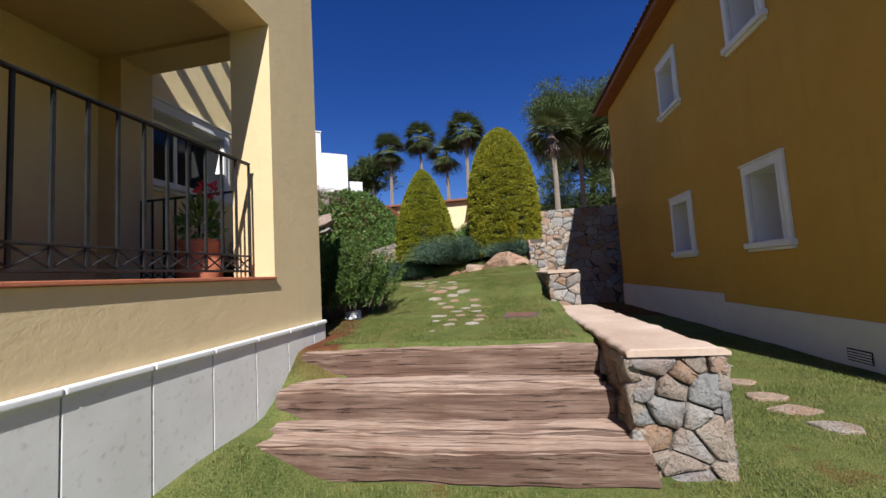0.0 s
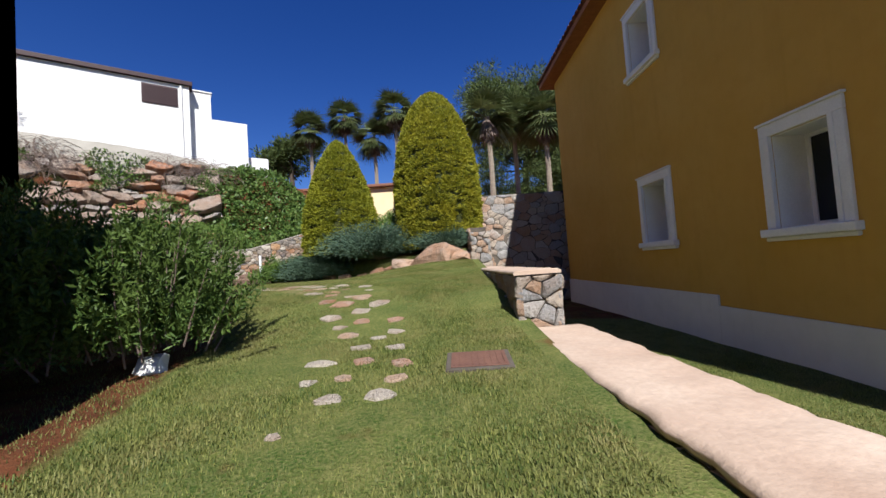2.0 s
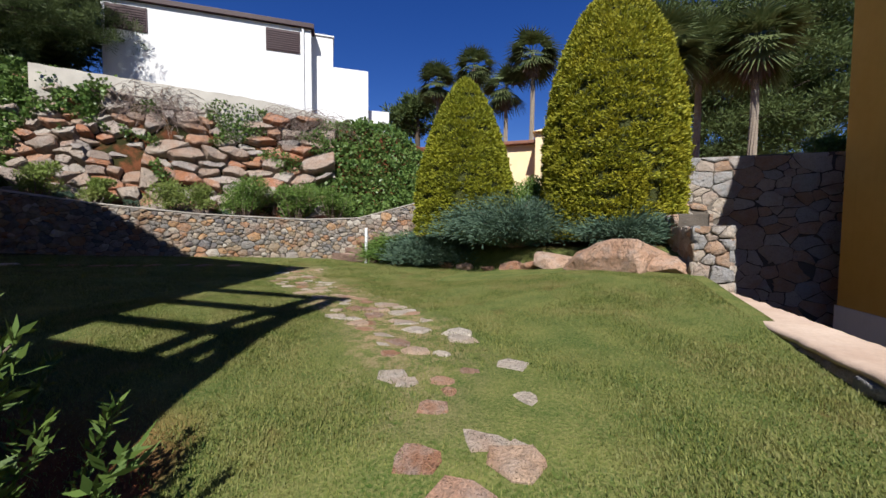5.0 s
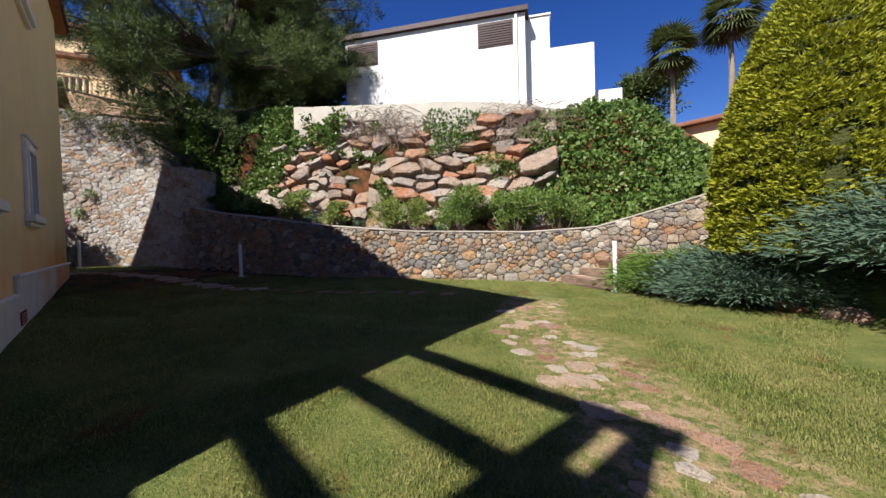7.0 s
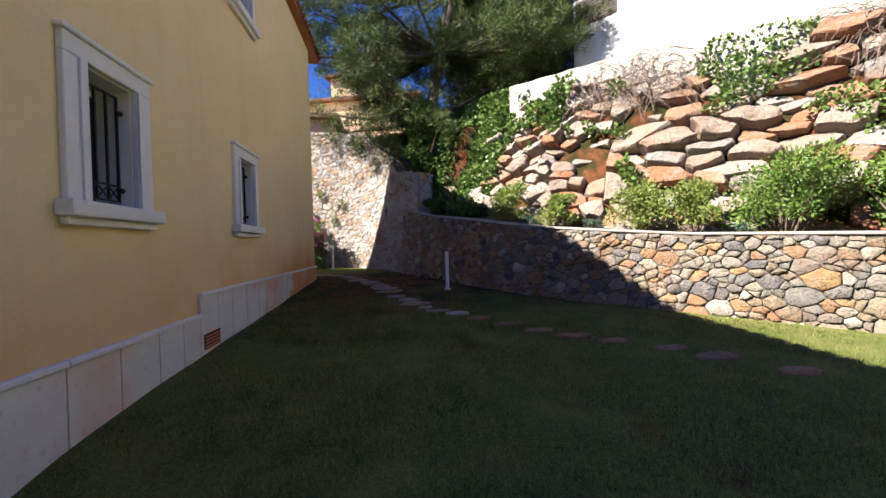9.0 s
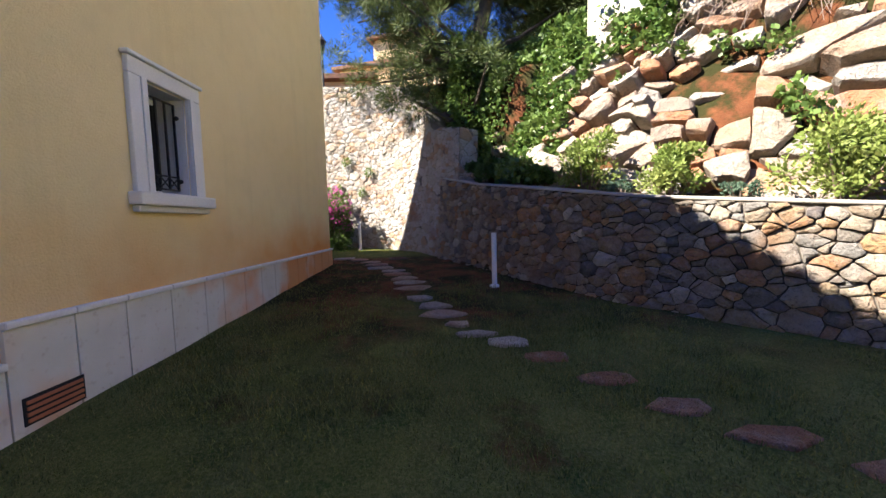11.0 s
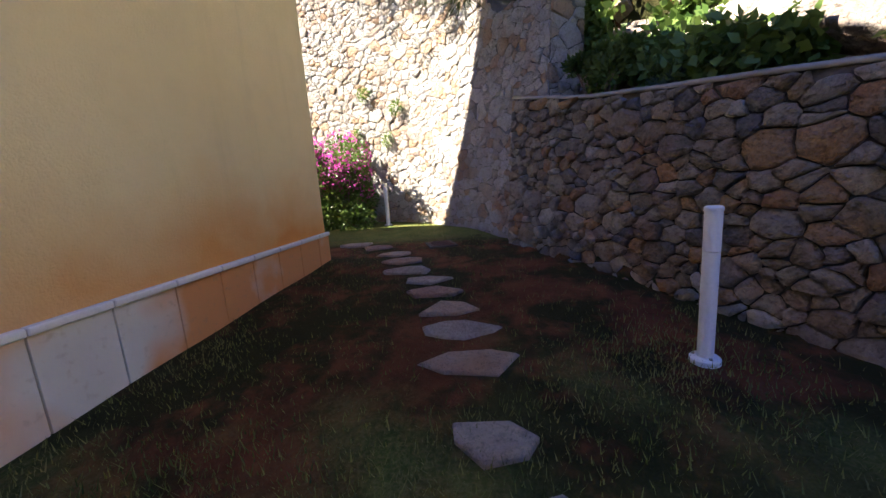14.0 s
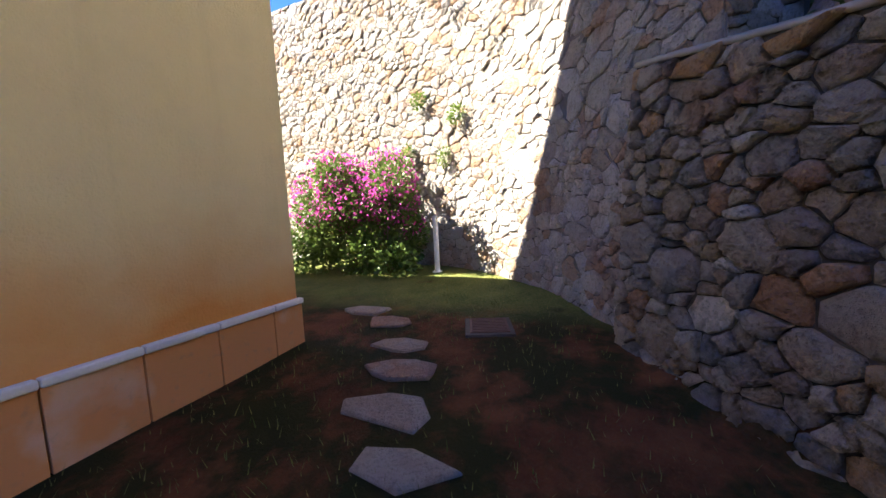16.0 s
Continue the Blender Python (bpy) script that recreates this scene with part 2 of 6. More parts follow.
M_terra = plain("terracotta", (0.52, 0.19, 0.10), (0.45, 0.15, 0.08), 8, 0.75, 0.2)
M_maroon = plain("maroon_shutter", (0.028, 0.007, 0.009), (0.036, 0.010, 0.012), 6, 0.5, 0.2)
# Near-black colour standing for unlit space behind openings.
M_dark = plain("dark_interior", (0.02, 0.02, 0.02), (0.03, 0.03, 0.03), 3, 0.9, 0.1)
M_lamp = plain("white_enamel", (0.82, 0.82, 0.83), (0.78, 0.78, 0.79), 8, 0.35, 0.05, spec=0.5)
M_rust = plain("rusty_iron_cover", (0.17, 0.085, 0.06), (0.12, 0.06, 0.045), 9, 0.8, 0.4, 90)
M_bark = plain("bark", (0.10, 0.075, 0.055), (0.05, 0.038, 0.03), 9, 0.95, 0.9, 30, 0.04)
M_palmbark = plain("palm_bark", (0.30, 0.25, 0.19), (0.20, 0.16, 0.12), 9, 0.95, 0.9, 20, 0.04)
M_pink = plain("salmon_render", (0.66, 0.42, 0.28), (0.72, 0.48, 0.32), 2, 0.9, 0.1)
M_villa = plain("yellow_render", (0.74, 0.58, 0.33), (0.78, 0.62, 0.38), 2, 0.9, 0.1)
M_whiteblob = plain("white_limestone", (0.78, 0.77, 0.74), (0.60, 0.58, 0.54), 9, 0.8, 0.4)

n = Nodes("plinth_tile_glaze")
wob = n.noise(3.0, 4)
cc = n.mix(n.ramp(wob, 0.35, 0.7), (0.66, 0.64, 0.59), (0.74, 0.72, 0.68))
xx, zz = n.axis(0), n.axis(2)
stn = n.math("ADD", n.ramp(xx, -12.6, -14.2, 0.0, 1.0), n.math("MULTIPLY", n.ramp(n.noise(0.9, 3), 0.46, 0.62), n.ramp(xx, -7.0, -9.5)))
cc = n.mix(n.math("MINIMUM", n.math("MULTIPLY", stn, n.ramp(n.noise(5, 4), 0.2, 0.6, 0.55, 1.0)), 0.92), cc, (0.72, 0.30, 0.09))
cc = n.mix(n.ramp(n.noise(18, 4), 0.58, 0.75, 0, 0.4), cc, (0.35, 0.26, 0.18))
M_tile = n.done(cc, 0.5, n.bump(n.noise(30, 3), 0.1, 0.01), 0.4)

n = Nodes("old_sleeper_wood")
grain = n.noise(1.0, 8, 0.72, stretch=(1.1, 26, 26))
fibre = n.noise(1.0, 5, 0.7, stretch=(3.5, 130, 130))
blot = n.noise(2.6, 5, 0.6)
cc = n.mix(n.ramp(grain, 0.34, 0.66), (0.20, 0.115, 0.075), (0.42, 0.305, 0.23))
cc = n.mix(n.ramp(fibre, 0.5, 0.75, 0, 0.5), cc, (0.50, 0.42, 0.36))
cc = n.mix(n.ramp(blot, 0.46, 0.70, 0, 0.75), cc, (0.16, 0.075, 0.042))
# Faces that do not point up are mixed towards dark brown, in patches.
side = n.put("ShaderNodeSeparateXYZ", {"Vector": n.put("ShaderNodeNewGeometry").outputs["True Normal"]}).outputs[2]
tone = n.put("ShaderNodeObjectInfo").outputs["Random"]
side_mask = n.ramp(n.noise(1.0, 6, 0.65, stretch=(1.3, 7, 14)), 0.34, 0.60, 0.45, 1.0)
cc = n.mix(n.math("MULTIPLY", n.ramp(side, 0.3, 0.8, 0.95, 0.0), side_mask), cc, (0.070, 0.031, 0.018))
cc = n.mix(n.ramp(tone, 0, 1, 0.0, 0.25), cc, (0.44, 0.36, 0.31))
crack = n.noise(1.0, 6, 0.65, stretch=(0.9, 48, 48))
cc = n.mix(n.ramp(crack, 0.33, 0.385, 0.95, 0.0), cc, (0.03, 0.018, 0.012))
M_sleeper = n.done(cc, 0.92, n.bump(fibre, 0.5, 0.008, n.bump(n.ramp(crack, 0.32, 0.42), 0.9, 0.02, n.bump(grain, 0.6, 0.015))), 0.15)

n = Nodes("window_glass")
M_glass = n.done((0.012, 0.014, 0.016), 0.08, None, 0.35)

TONES = [(0.25, 0.23, 0.20), (0.30, 0.24, 0.17), (0.36, 0.31, 0.25), (0.21, 0.205, 0.20), (0.34, 0.20, 0.12), (0.28, 0.26, 0.24), (0.37, 0.33, 0.29), (0.20, 0.19, 0.18), (0.24, 0.22, 0.20), (0.32, 0.29, 0.26), (0.27, 0.22, 0.17)]
PALE = [(0.46, 0.42, 0.38), (0.416, 0.336, 0.272), (0.448, 0.304, 0.216), (0.368, 0.352, 0.336), (0.480, 0.400, 0.320), (0.400, 0.264, 0.176), (0.320, 0.312, 0.304)]
ROCKS = [(0.34, 0.25, 0.19), (0.38, 0.31, 0.26), (0.37, 0.20, 0.12), (0.40, 0.35, 0.30), (0.27, 0.21, 0.17), (0.36, 0.29, 0.23), (0.31, 0.27, 0.24), (0.38, 0.17, 0.09)]
TONES = [(r * 1.08, g * 1.03, b * 0.96) for r, g, b in TONES] + [(0.50, 0.45, 0.38), (0.44, 0.27, 0.14), (0.42, 0.36, 0.28), (0.17, 0.16, 0.16)]
M_stone = stone_mat("rubble_stone", TONES, False)
M_stone_i = stone_mat("rubble_stone_far", TONES, True)
M_pale = stone_mat("pale_wall_stone", PALE, False)
M_pale_i = stone_mat("pale_wall_stone_joined", PALE, True)
M_rock = stone_mat("quarry_rock", ROCKS, False, scale=0.6)
M_warm = stone_mat("warm_boulder", [(0.48, 0.30, 0.20), (0.50, 0.35, 0.26), (0.45, 0.24, 0.15)], False, scale=0.6)
M_flag_red = stone_mat("red_flagstone", [(0.30, 0.15, 0.09), (0.34, 0.19, 0.12), (0.28, 0.17, 0.12)], False)
M_flag = stone_mat("flagstone", [(0.44, 0.37, 0.30), (0.48, 0.34, 0.24), (0.54, 0.47, 0.39), (0.42, 0.25, 0.17), (0.47, 0.40, 0.33)], False)
# Paler copy of the rubble tones, with the tall wall's full sun in them.
SUNNY = [(0.44, 0.41, 0.36), (0.48, 0.44, 0.38), (0.40, 0.34, 0.27), (0.46, 0.43, 0.40), (0.42, 0.38, 0.33), (0.50, 0.45, 0.39), (0.42, 0.29, 0.19)]
SUNNY = [(r * 1.02, g * 1.04, b * 1.10) for r, g, b in SUNNY]
M_sunny = stone_mat("sunlit_wall_stone", SUNNY, False)
M_sunny_i = stone_mat("sunlit_wall_stone_joined", SUNNY, True)
M_ground = ground_mat()
M_grass = leaf_mat("grass_blade", (0.034, 0.072, 0.011), (0.235, 0.245, 0.065), (0.27, 0.235, 0.09), 0.6, 0.3)
M_cone = leaf_mat("golden_cypress_leaf", (0.32, 0.30, 0.02), (0.15, 0.175, 0.015), (0.36, 0.32, 0.022), 0.65, 0.25)
M_cone_l = leaf_mat("green_cypress_leaf", (0.27, 0.27, 0.018), (0.15, 0.18, 0.016), (0.30, 0.29, 0.02), 0.65, 0.25)
M_core = plain("foliage_shade_core", (0.045, 0.05, 0.010), (0.03, 0.036, 0.008), 5, 0.95, 0.8, 25, 0.05)
M_rosemary = leaf_mat("rosemary_leaf", (0.034, 0.072, 0.014), (0.09, 0.14, 0.026), (0.10, 0.14, 0.03), 0.6, 0.2)
M_juniper = leaf_mat("blue_juniper_leaf", (0.045, 0.085, 0.055), (0.105, 0.16, 0.11), (0.10, 0.15, 0.09), 0.7, 0.2)
M_juniper_g = leaf_mat("green_juniper_leaf", (0.06, 0.12, 0.02), (0.11, 0.18, 0.035), (0.14, 0.20, 0.04), 0.7, 0.2)
M_shrub = leaf_mat("shrub_leaf", (0.07, 0.14, 0.025), (0.15, 0.23, 0.05), (0.18, 0.24, 0.06), 0.45, 0.3)
M_shrub_y = leaf_mat("light_shrub_leaf", (0.13, 0.19, 0.04), (0.22, 0.28, 0.07), (0.26, 0.27, 0.09), 0.45, 0.3)
M_ivy = leaf_mat("ivy_leaf", (0.06, 0.12, 0.03), (0.13, 0.20, 0.045), (0.16, 0.22, 0.06), 0.4, 0.25)
M_pine = leaf_mat("pine_needle", (0.04, 0.065, 0.018), (0.09, 0.12, 0.032), (0.11, 0.14, 0.045), 0.6, 0.2)
M_palm = leaf_mat("palm_frond", (0.06, 0.085, 0.03), (0.13, 0.15, 0.06), (0.10, 0.12, 0.04), 0.5, 0.2)
M_magenta = leaf_mat("bougainvillea_bract", (0.55, 0.05, 0.36), (0.66, 0.12, 0.46), (0.50, 0.06, 0.30), 0.6, 0.3)
M_twig = plain("dry_twig", (0.22, 0.16, 0.13), (0.15, 0.11, 0.09), 12, 0.9, 0.3)
M_cistus = leaf_mat("geranium_flower", (0.60, 0.03, 0.06), (0.70, 0.06, 0.10), (0.6, 0.04, 0.08), 0.6, 0.2)

# ---- lie of the land ----
LOW_WALL = [(-15.65, 9.12), (-14.4, 9.88), (-13.1, 10.55), (-12.05, 11.15), (-10.9, 12.1), (-9.95, 13.02), (-9.0, 13.9), (-7.9, 14.75), (-6.9, 15.45), (-5.6, 16.1), (-4.3, 16.5)]
ROCK_EDGE = [(-6.6, 15.3), (-5.2, 15.05), (-3.1, 14.15), (-1.3, 13.2), (0.0, 12.2), (0.75, 11.6)]
TALL_WALL = [(-15.3, 9.52), (-15.75, 9.2), (-16.25, 8.88), (-16.9, 8.42), (-17.5, 7.75), (-17.9, 7.0), (-18.2, 6.0), (-18.5, 4.5), (-18.9, 2.0), (-19.3, -2.0)]


def signed(line, x, y):
    """Distance from a line of points, positive on its left."""
    x, y = np.asarray(x, float), np.asarray(y, float)
    best, sign = np.full(x.shape, 1e9), np.ones(x.shape)
    for (ax, ay), (bx, by) in zip(line, line[1:]):
        dx, dy = bx - ax, by - ay
        t = np.clip(((x - ax) * dx + (y - ay) * dy) / (dx * dx + dy * dy), 0, 1)
        d = np.hypot(x - ax - t * dx, y - ay - t * dy)
        side = np.sign(dx * (y - ay) - dy * (x - ax))
        near = d < best - 1e-9
        best, sign = np.where(near, d, best), np.where(near, side, sign)
    return best * np.where(sign == 0, 1, sign)


def cap_height(x):
    """Top of the low curved wall, by x."""
    return np.interp(x, [-16, -14.6, -13.0, -11.5, -9.9, -7.9, -6.7, -4.6], [3.40, 3.05, 2.80, 2.55, 2.34, 2.24, 2.30, 2.95])


def back_scale(x):
    """The bank stands closer to the low wall towards the pine."""
    return np.interp(x, [-15, -13.5, -11, -8], [0.66, 0.70, 0.85, 1.0])


def land(x, y):
    x, y = np.asarray(x, float), np.asarray(y, float)
    rise = np.maximum(np.interp(y, [4, 5.3, 6.3, 7.0, 7.45, 8.4, 9.5], [0.04, 0.14, 0.24, 0.55, 0.78, 0.97, 1.0]), sm(-5.0, -8.0, x))
    lawn = 0.47 + 0.55 * rise + 0.052 * np.clip(-x - 6.5, 0, 12) + 0.33 * sm(-3.2, 0.3, x) * sm(8.3, 12.0, y)
    lower = -0.30 + (0.30 + 0.35 * sm(2.9, 3.6, y)) * sm(-1.2, -2.2, x) * sm(0.6, 2.6, y)
    z = lower + (lawn - lower) * sm(3.36, 3.66, y) * sm(1.10, 0.93, x)
    # beds behind the low wall and the rock edge
    dt = signed(TALL_WALL[::-1], x, y)
    dw = signed(LOW_WALL, x, y)
    ds = dw / back_scale(x)
    wall_bed = cap_height(x) - 0.10 + np.interp(x, [-15, -12, -8], [2.9, 3.3, 3.6]) * np.clip((ds - 1.78) / 1.95, 0, 1) * sm(-4.6, -8.2, x) + 0.16 * np.clip(dw - 0.3, 0, 9) * sm(-9.5, -5.0, x) + 0.02 * np.clip(dw - 4, 0, 60)
    z = np.where((dw > 0.02) & (x > -19), z + (wall_bed - z) * sm(0.05, 0.28, dw) * sm(-4.0, -4.6, x) * np.where(x > -15.3, 1.0, sm(0.75, 1.3, dt)), z)
    dr = signed(ROCK_EDGE, x, y)
    rock_bed = 1.30 + 0.26 * sm(0.0, 0.5, dr) + 0.20 * np.clip(dr - 0.3, 0, 5) + 0.12 * np.clip(dr - 5, 0, 30)
    rock_bed = np.maximum(rock_bed, z)
    z = np.where((dr > 0) & (x > -7.0) & (x < 1.0), z + (rock_bed - z) * sm(0, 0.35, dr) * sm(-6.6, -5.4, x) * sm(1.15, 0.9, x), z)
    # raised ground beyond the end wall of the side passage and behind the tall wall
    z = z + (3.5 - z) * sm(16.25, 16.5, y) * sm(0.6, 1.0, x)
    z = np.where((dt > 0) & (x < -15.5), np.maximum(z, z + (5.6 - z) * sm(0.95, 1.6, dt)), z)
    return z


def land_at(x, y):
    return float(land(np.array([x]), np.array([y]))[0])


xs = np.concatenate([-np.geomspace(20.2, 1500, 26)[::-1], np.arange(-20, 6.01, 0.14), np.geomspace(6.3, 1500, 26)])
ys = np.concatenate([-np.geomspace(3.2, 1500, 26)[::-1], np.arange(-3, 20.01, 0.14), np.geomspace(20.3, 1500, 26)])
GX, GY = np.meshgrid(xs, ys)
GZ = land(GX, GY)
GZ += 0.012 * np.sin(GX * 3.1 + 1.3 * np.sin(GY * 2.2)) * np.sin(GY * 2.7 + np.sin(GX * 1.7))
w_, h_ = len(xs), len(ys)
idx = np.arange(w_ * h_).reshape(h_, w_)
quads = np.stack([idx[:-1, :-1], idx[:-1, 1:], idx[1:, 1:], idx[1:, :-1]], -1).reshape(-1, 4)
ground = raw_mesh("ground", np.stack([GX, GY, GZ], -1).reshape(-1, 3), quads, M_ground, smooth=True)
tagged(ground, "sloping garden ground with short lawn and red earth", "ground", kind="structure")


# ---- walls with openings ----
def holed_wall(name, origin, along, length, z0, z1, thick, holes, material, label, parent=None):
    """A wall from origin along a direction; it is thick to the left of that direction. holes: (u0, u1, z0, z1)."""
    o, a = Vector((*origin, 0)), Vector((*along, 0)).normalized()
    inn = Vector((-a.y, a.x, 0))
    us = sorted({0.0, length, *(h[0] for h in holes), *(h[1] for h in holes)})
    zs = sorted({z0, z1, *(h[2] for h in holes), *(h[3] for h in holes)})
    bm = bmesh.new()

    def at(u, z, d):
        return bm.verts.new(o + a * u + inn * d + Vector((0, 0, z)))

    def solid(i, k):
        if not (0 <= i < len(us) - 1 and 0 <= k < len(zs) - 1):
            return False
        um, zm = (us[i] + us[i + 1]) / 2, (zs[k] + zs[k + 1]) / 2
        return not any(h[0] < um < h[1] and h[2] < zm < h[3] for h in holes)

    for i in range(len(us) - 1):
        for k in range(len(zs) - 1):
            if not solid(i, k):
                continue
            u0, u1, b, t = us[i], us[i + 1], zs[k], zs[k + 1]
            bm.faces.new((at(u0, b, 0), at(u1, b, 0), at(u1, t, 0), at(u0, t, 0)))
            bm.faces.new((at(u1, b, thick), at(u0, b, thick), at(u0, t, thick), at(u1, t, thick)))
            if not solid(i - 1, k):
                bm.faces.new((at(u0, b, thick), at(u0, b, 0), at(u0, t, 0), at(u0, t, thick)))
            if not solid(i + 1, k):
                bm.faces.new((at(u1, b, 0), at(u1, b, thick), at(u1, t, thick), at(u1, t, 0)))
            if not solid(i, k - 1):
                bm.faces.new((at(u0, b, thick), at(u1, b, thick), at(u1, b, 0), at(u0, b, 0)))
            if not solid(i, k + 1):
                bm.faces.new((at(u0, t, 0), at(u1, t, 0), at(u1, t, thick), at(u0, t, thick)))
    bmesh.ops.remove_doubles(bm, verts=bm.verts[:], dist=0.001)
    bmesh.ops.recalc_face_normals(bm, faces=bm.faces[:])
    ob = mesh_object(name, bm, material, parent)
    return tagged(ob, label, "wall", kind="structure")


# own house: main block, north wall runs west to east seen from outside
NX0, NX1, NY = -15.12, -4.9, 6.92
north_holes = [(NX1 - x1, NX1 - x0, z0, z1) for x0, x1, z0, z1 in ((-8.45, -7.96, 2.60, 3.53), (-10.94, -10.44, 2.60, 3.50), (-11.06, -10.46, 5.60, 6.75))]
holed_wall("wall_north", (NX1, NY), (-1, 0), NX1 - NX0, 0.2, 7.35, 0.35, north_holes, M_wall, "cream stucco house wall with rust-orange stains near its base")
holed_wall("wall_west", (NX0, NY - 0.352), (0, -1), 12.6, 0.2, 7.35, 0.35, [], M_wall, "cream stucco end wall of the house")
holed_wall("wall_inner", (NX1, -6.0), (0, 1), 12.92, 0.0, 7.35, 0.34, [(10.42, 11.76, 2.80, 3.86)], M_wall, "cream stucco wall striped by pergola shadows")
mesh_object("wall_south", boxed(NX0 + 0.4, NX1 - 0.4, -6.1, -5.8, 0.0, 7.35), M_wall)["kind"] = "structure"
bm = bmesh.new()
ov, ovw, ove = 0.15, 0.70, 0.04
pts = [(NX0 - ovw, -6.5), (NX1 + ove, -6.5), (NX1 + ove, NY + ov), (NX0 - ovw, NY + ov)]
lo = [bm.verts.new((x, y, 7.36)) for x, y in pts]
mid_ = [bm.verts.new((x, y, 7.46)) for x, y in pts]
r0, r1 = bm.verts.new((NX0 + 4.4, 0.4, 9.0)), bm.verts.new((NX1 - 4.4, 0.4, 9.0))
bm.faces.new(lo[::-1])
for k in range(4):
    bm.faces.new((lo[k], lo[(k + 1) % 4], mid_[(k + 1) % 4], mid_[k]))
bm.faces.new((mid_[0], mid_[1], r1, r0)), bm.faces.new((mid_[2], mid_[3], r0, r1))
bm.faces.new((mid_[1], mid_[2], r1)), bm.faces.new((mid_[3], mid_[0], r0))
tagged(mesh_object("roof_main", bm, M_soffit), "terracotta hipped roof with a wide soffit", "roof", kind="structure")


def eave_tiles(name, x0, x1, y0, y1, z, parent=None):
    """A row of barrel tiles lying across the edge from (x0, y0) to (x1, y1)."""
    a, b = Vector((x0, y0, z)), Vector((x1, y1, z))
    n_ = int((b - a).length / 0.21)
    d = (b - a).normalized()
    out = Vector((d.y, -d.x, 0))
    holder = thing(name, "row of curved clay eave tiles", "roof tiles", kind="structure")
    bm = bmesh.new()
    for s in range(7):
        an = math.pi * s / 6
        for e in (0.06, -0.75):
            bm.verts.new(d * (0.10 * math.cos(an)) + out * e + Vector((0, 0, 0.085 * math.sin(an) - e * 0.30)))
    bm.verts.ensure_lookup_table()
    for s in range(6):
        bm.faces.new((bm.verts[2 * s], bm.verts[2 * s + 2], bm.verts[2 * s + 3], bm.verts[2 * s + 1]))
    bmesh.ops.solidify(bm, geom=bm.faces[:], thickness=0.018)
    first = part("roof_tile", bm, M_roof, holder)
    for k in range(n_):
        o = first if k == 0 else new("roof_tile", first.data)
        o.parent = holder
        o.location = a + d * (0.105 + 0.21 * k)


eave_tiles("north_eave_tiles", NX1 + ove, NX0 - ovw, NY + ov, NY + ov, 7.44)
eave_tiles("west_eave_tiles", NX0 - ovw, NX0 - ovw, NY + ov, 1.0, 7.44)

# front porch with open sides, upper parapet and pergola
PX, PY = -2.15, 4.15
# Unseen stretch south of y 0.7 is added to keep sun out.
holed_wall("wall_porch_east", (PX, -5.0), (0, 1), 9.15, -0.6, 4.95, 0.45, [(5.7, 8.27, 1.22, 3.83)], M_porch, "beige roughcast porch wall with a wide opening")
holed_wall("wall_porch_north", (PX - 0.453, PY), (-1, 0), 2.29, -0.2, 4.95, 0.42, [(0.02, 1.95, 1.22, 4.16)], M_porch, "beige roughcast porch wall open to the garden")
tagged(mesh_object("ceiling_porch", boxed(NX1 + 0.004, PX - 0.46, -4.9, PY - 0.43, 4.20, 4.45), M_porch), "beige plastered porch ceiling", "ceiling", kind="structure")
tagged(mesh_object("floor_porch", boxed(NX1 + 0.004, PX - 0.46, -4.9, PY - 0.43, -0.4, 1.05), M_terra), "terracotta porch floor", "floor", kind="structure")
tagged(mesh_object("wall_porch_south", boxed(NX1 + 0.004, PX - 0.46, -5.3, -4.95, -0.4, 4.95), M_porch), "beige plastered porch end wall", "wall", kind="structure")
tagged(mesh_object("sill_east", boxed(PX - 0.46, PX + 0.03, 0.702, 3.265, 1.223, 1.25, 0.006), M_terra), "terracotta sill tiles on the porch wall", "sill", kind="structure")
tagged(mesh_object("sill_north", boxed(-4.5, PX - 0.47, PY - 0.43, PY + 0.03, 1.223, 1.25, 0.006), M_terra), "terracotta sill tiles on the porch wall", "sill", kind="structure")
pergola = thing("pergola", "timber pergola on the upper terrace of the house", "pergola", (-3.4, 2.0, 4.95))
M_beam = plain("pergola_timber", (0.30, 0.19, 0.11), (0.22, 0.13, 0.08), 8, 0.8, 0.4)


def p_part(name, x0, x1, y0, y1, z0, z1):
    o = part(name, boxed(x0, x1, y0, y1, z0, z1, 0.01), M_beam, pergola)
    o.location = -Vector(pergola.location)


for y in (-4.5, -0.3, 3.93):
    p_part("post", -2.36, -2.16, y, y + 0.2, 4.952, 6.349)
p_part("beam", -2.24, -2.12, -5.0, 4.48, 6.35, 6.94)
p_part("beam", -2.57, -2.38, -5.0, 4.42, 6.722, 6.94)
for y in (-4.5, -0.3, 3.93):
    p_part("bracket", -2.57, -2.241, y + 0.04, y + 0.16, 6.35, 6.721)
for k in range(11):
    p_part("cross_beam", NX1 + 0.002, -1.98, 4.30 - 0.785 * k, 4.40 - 0.785 * k, 6.943, 7.13)


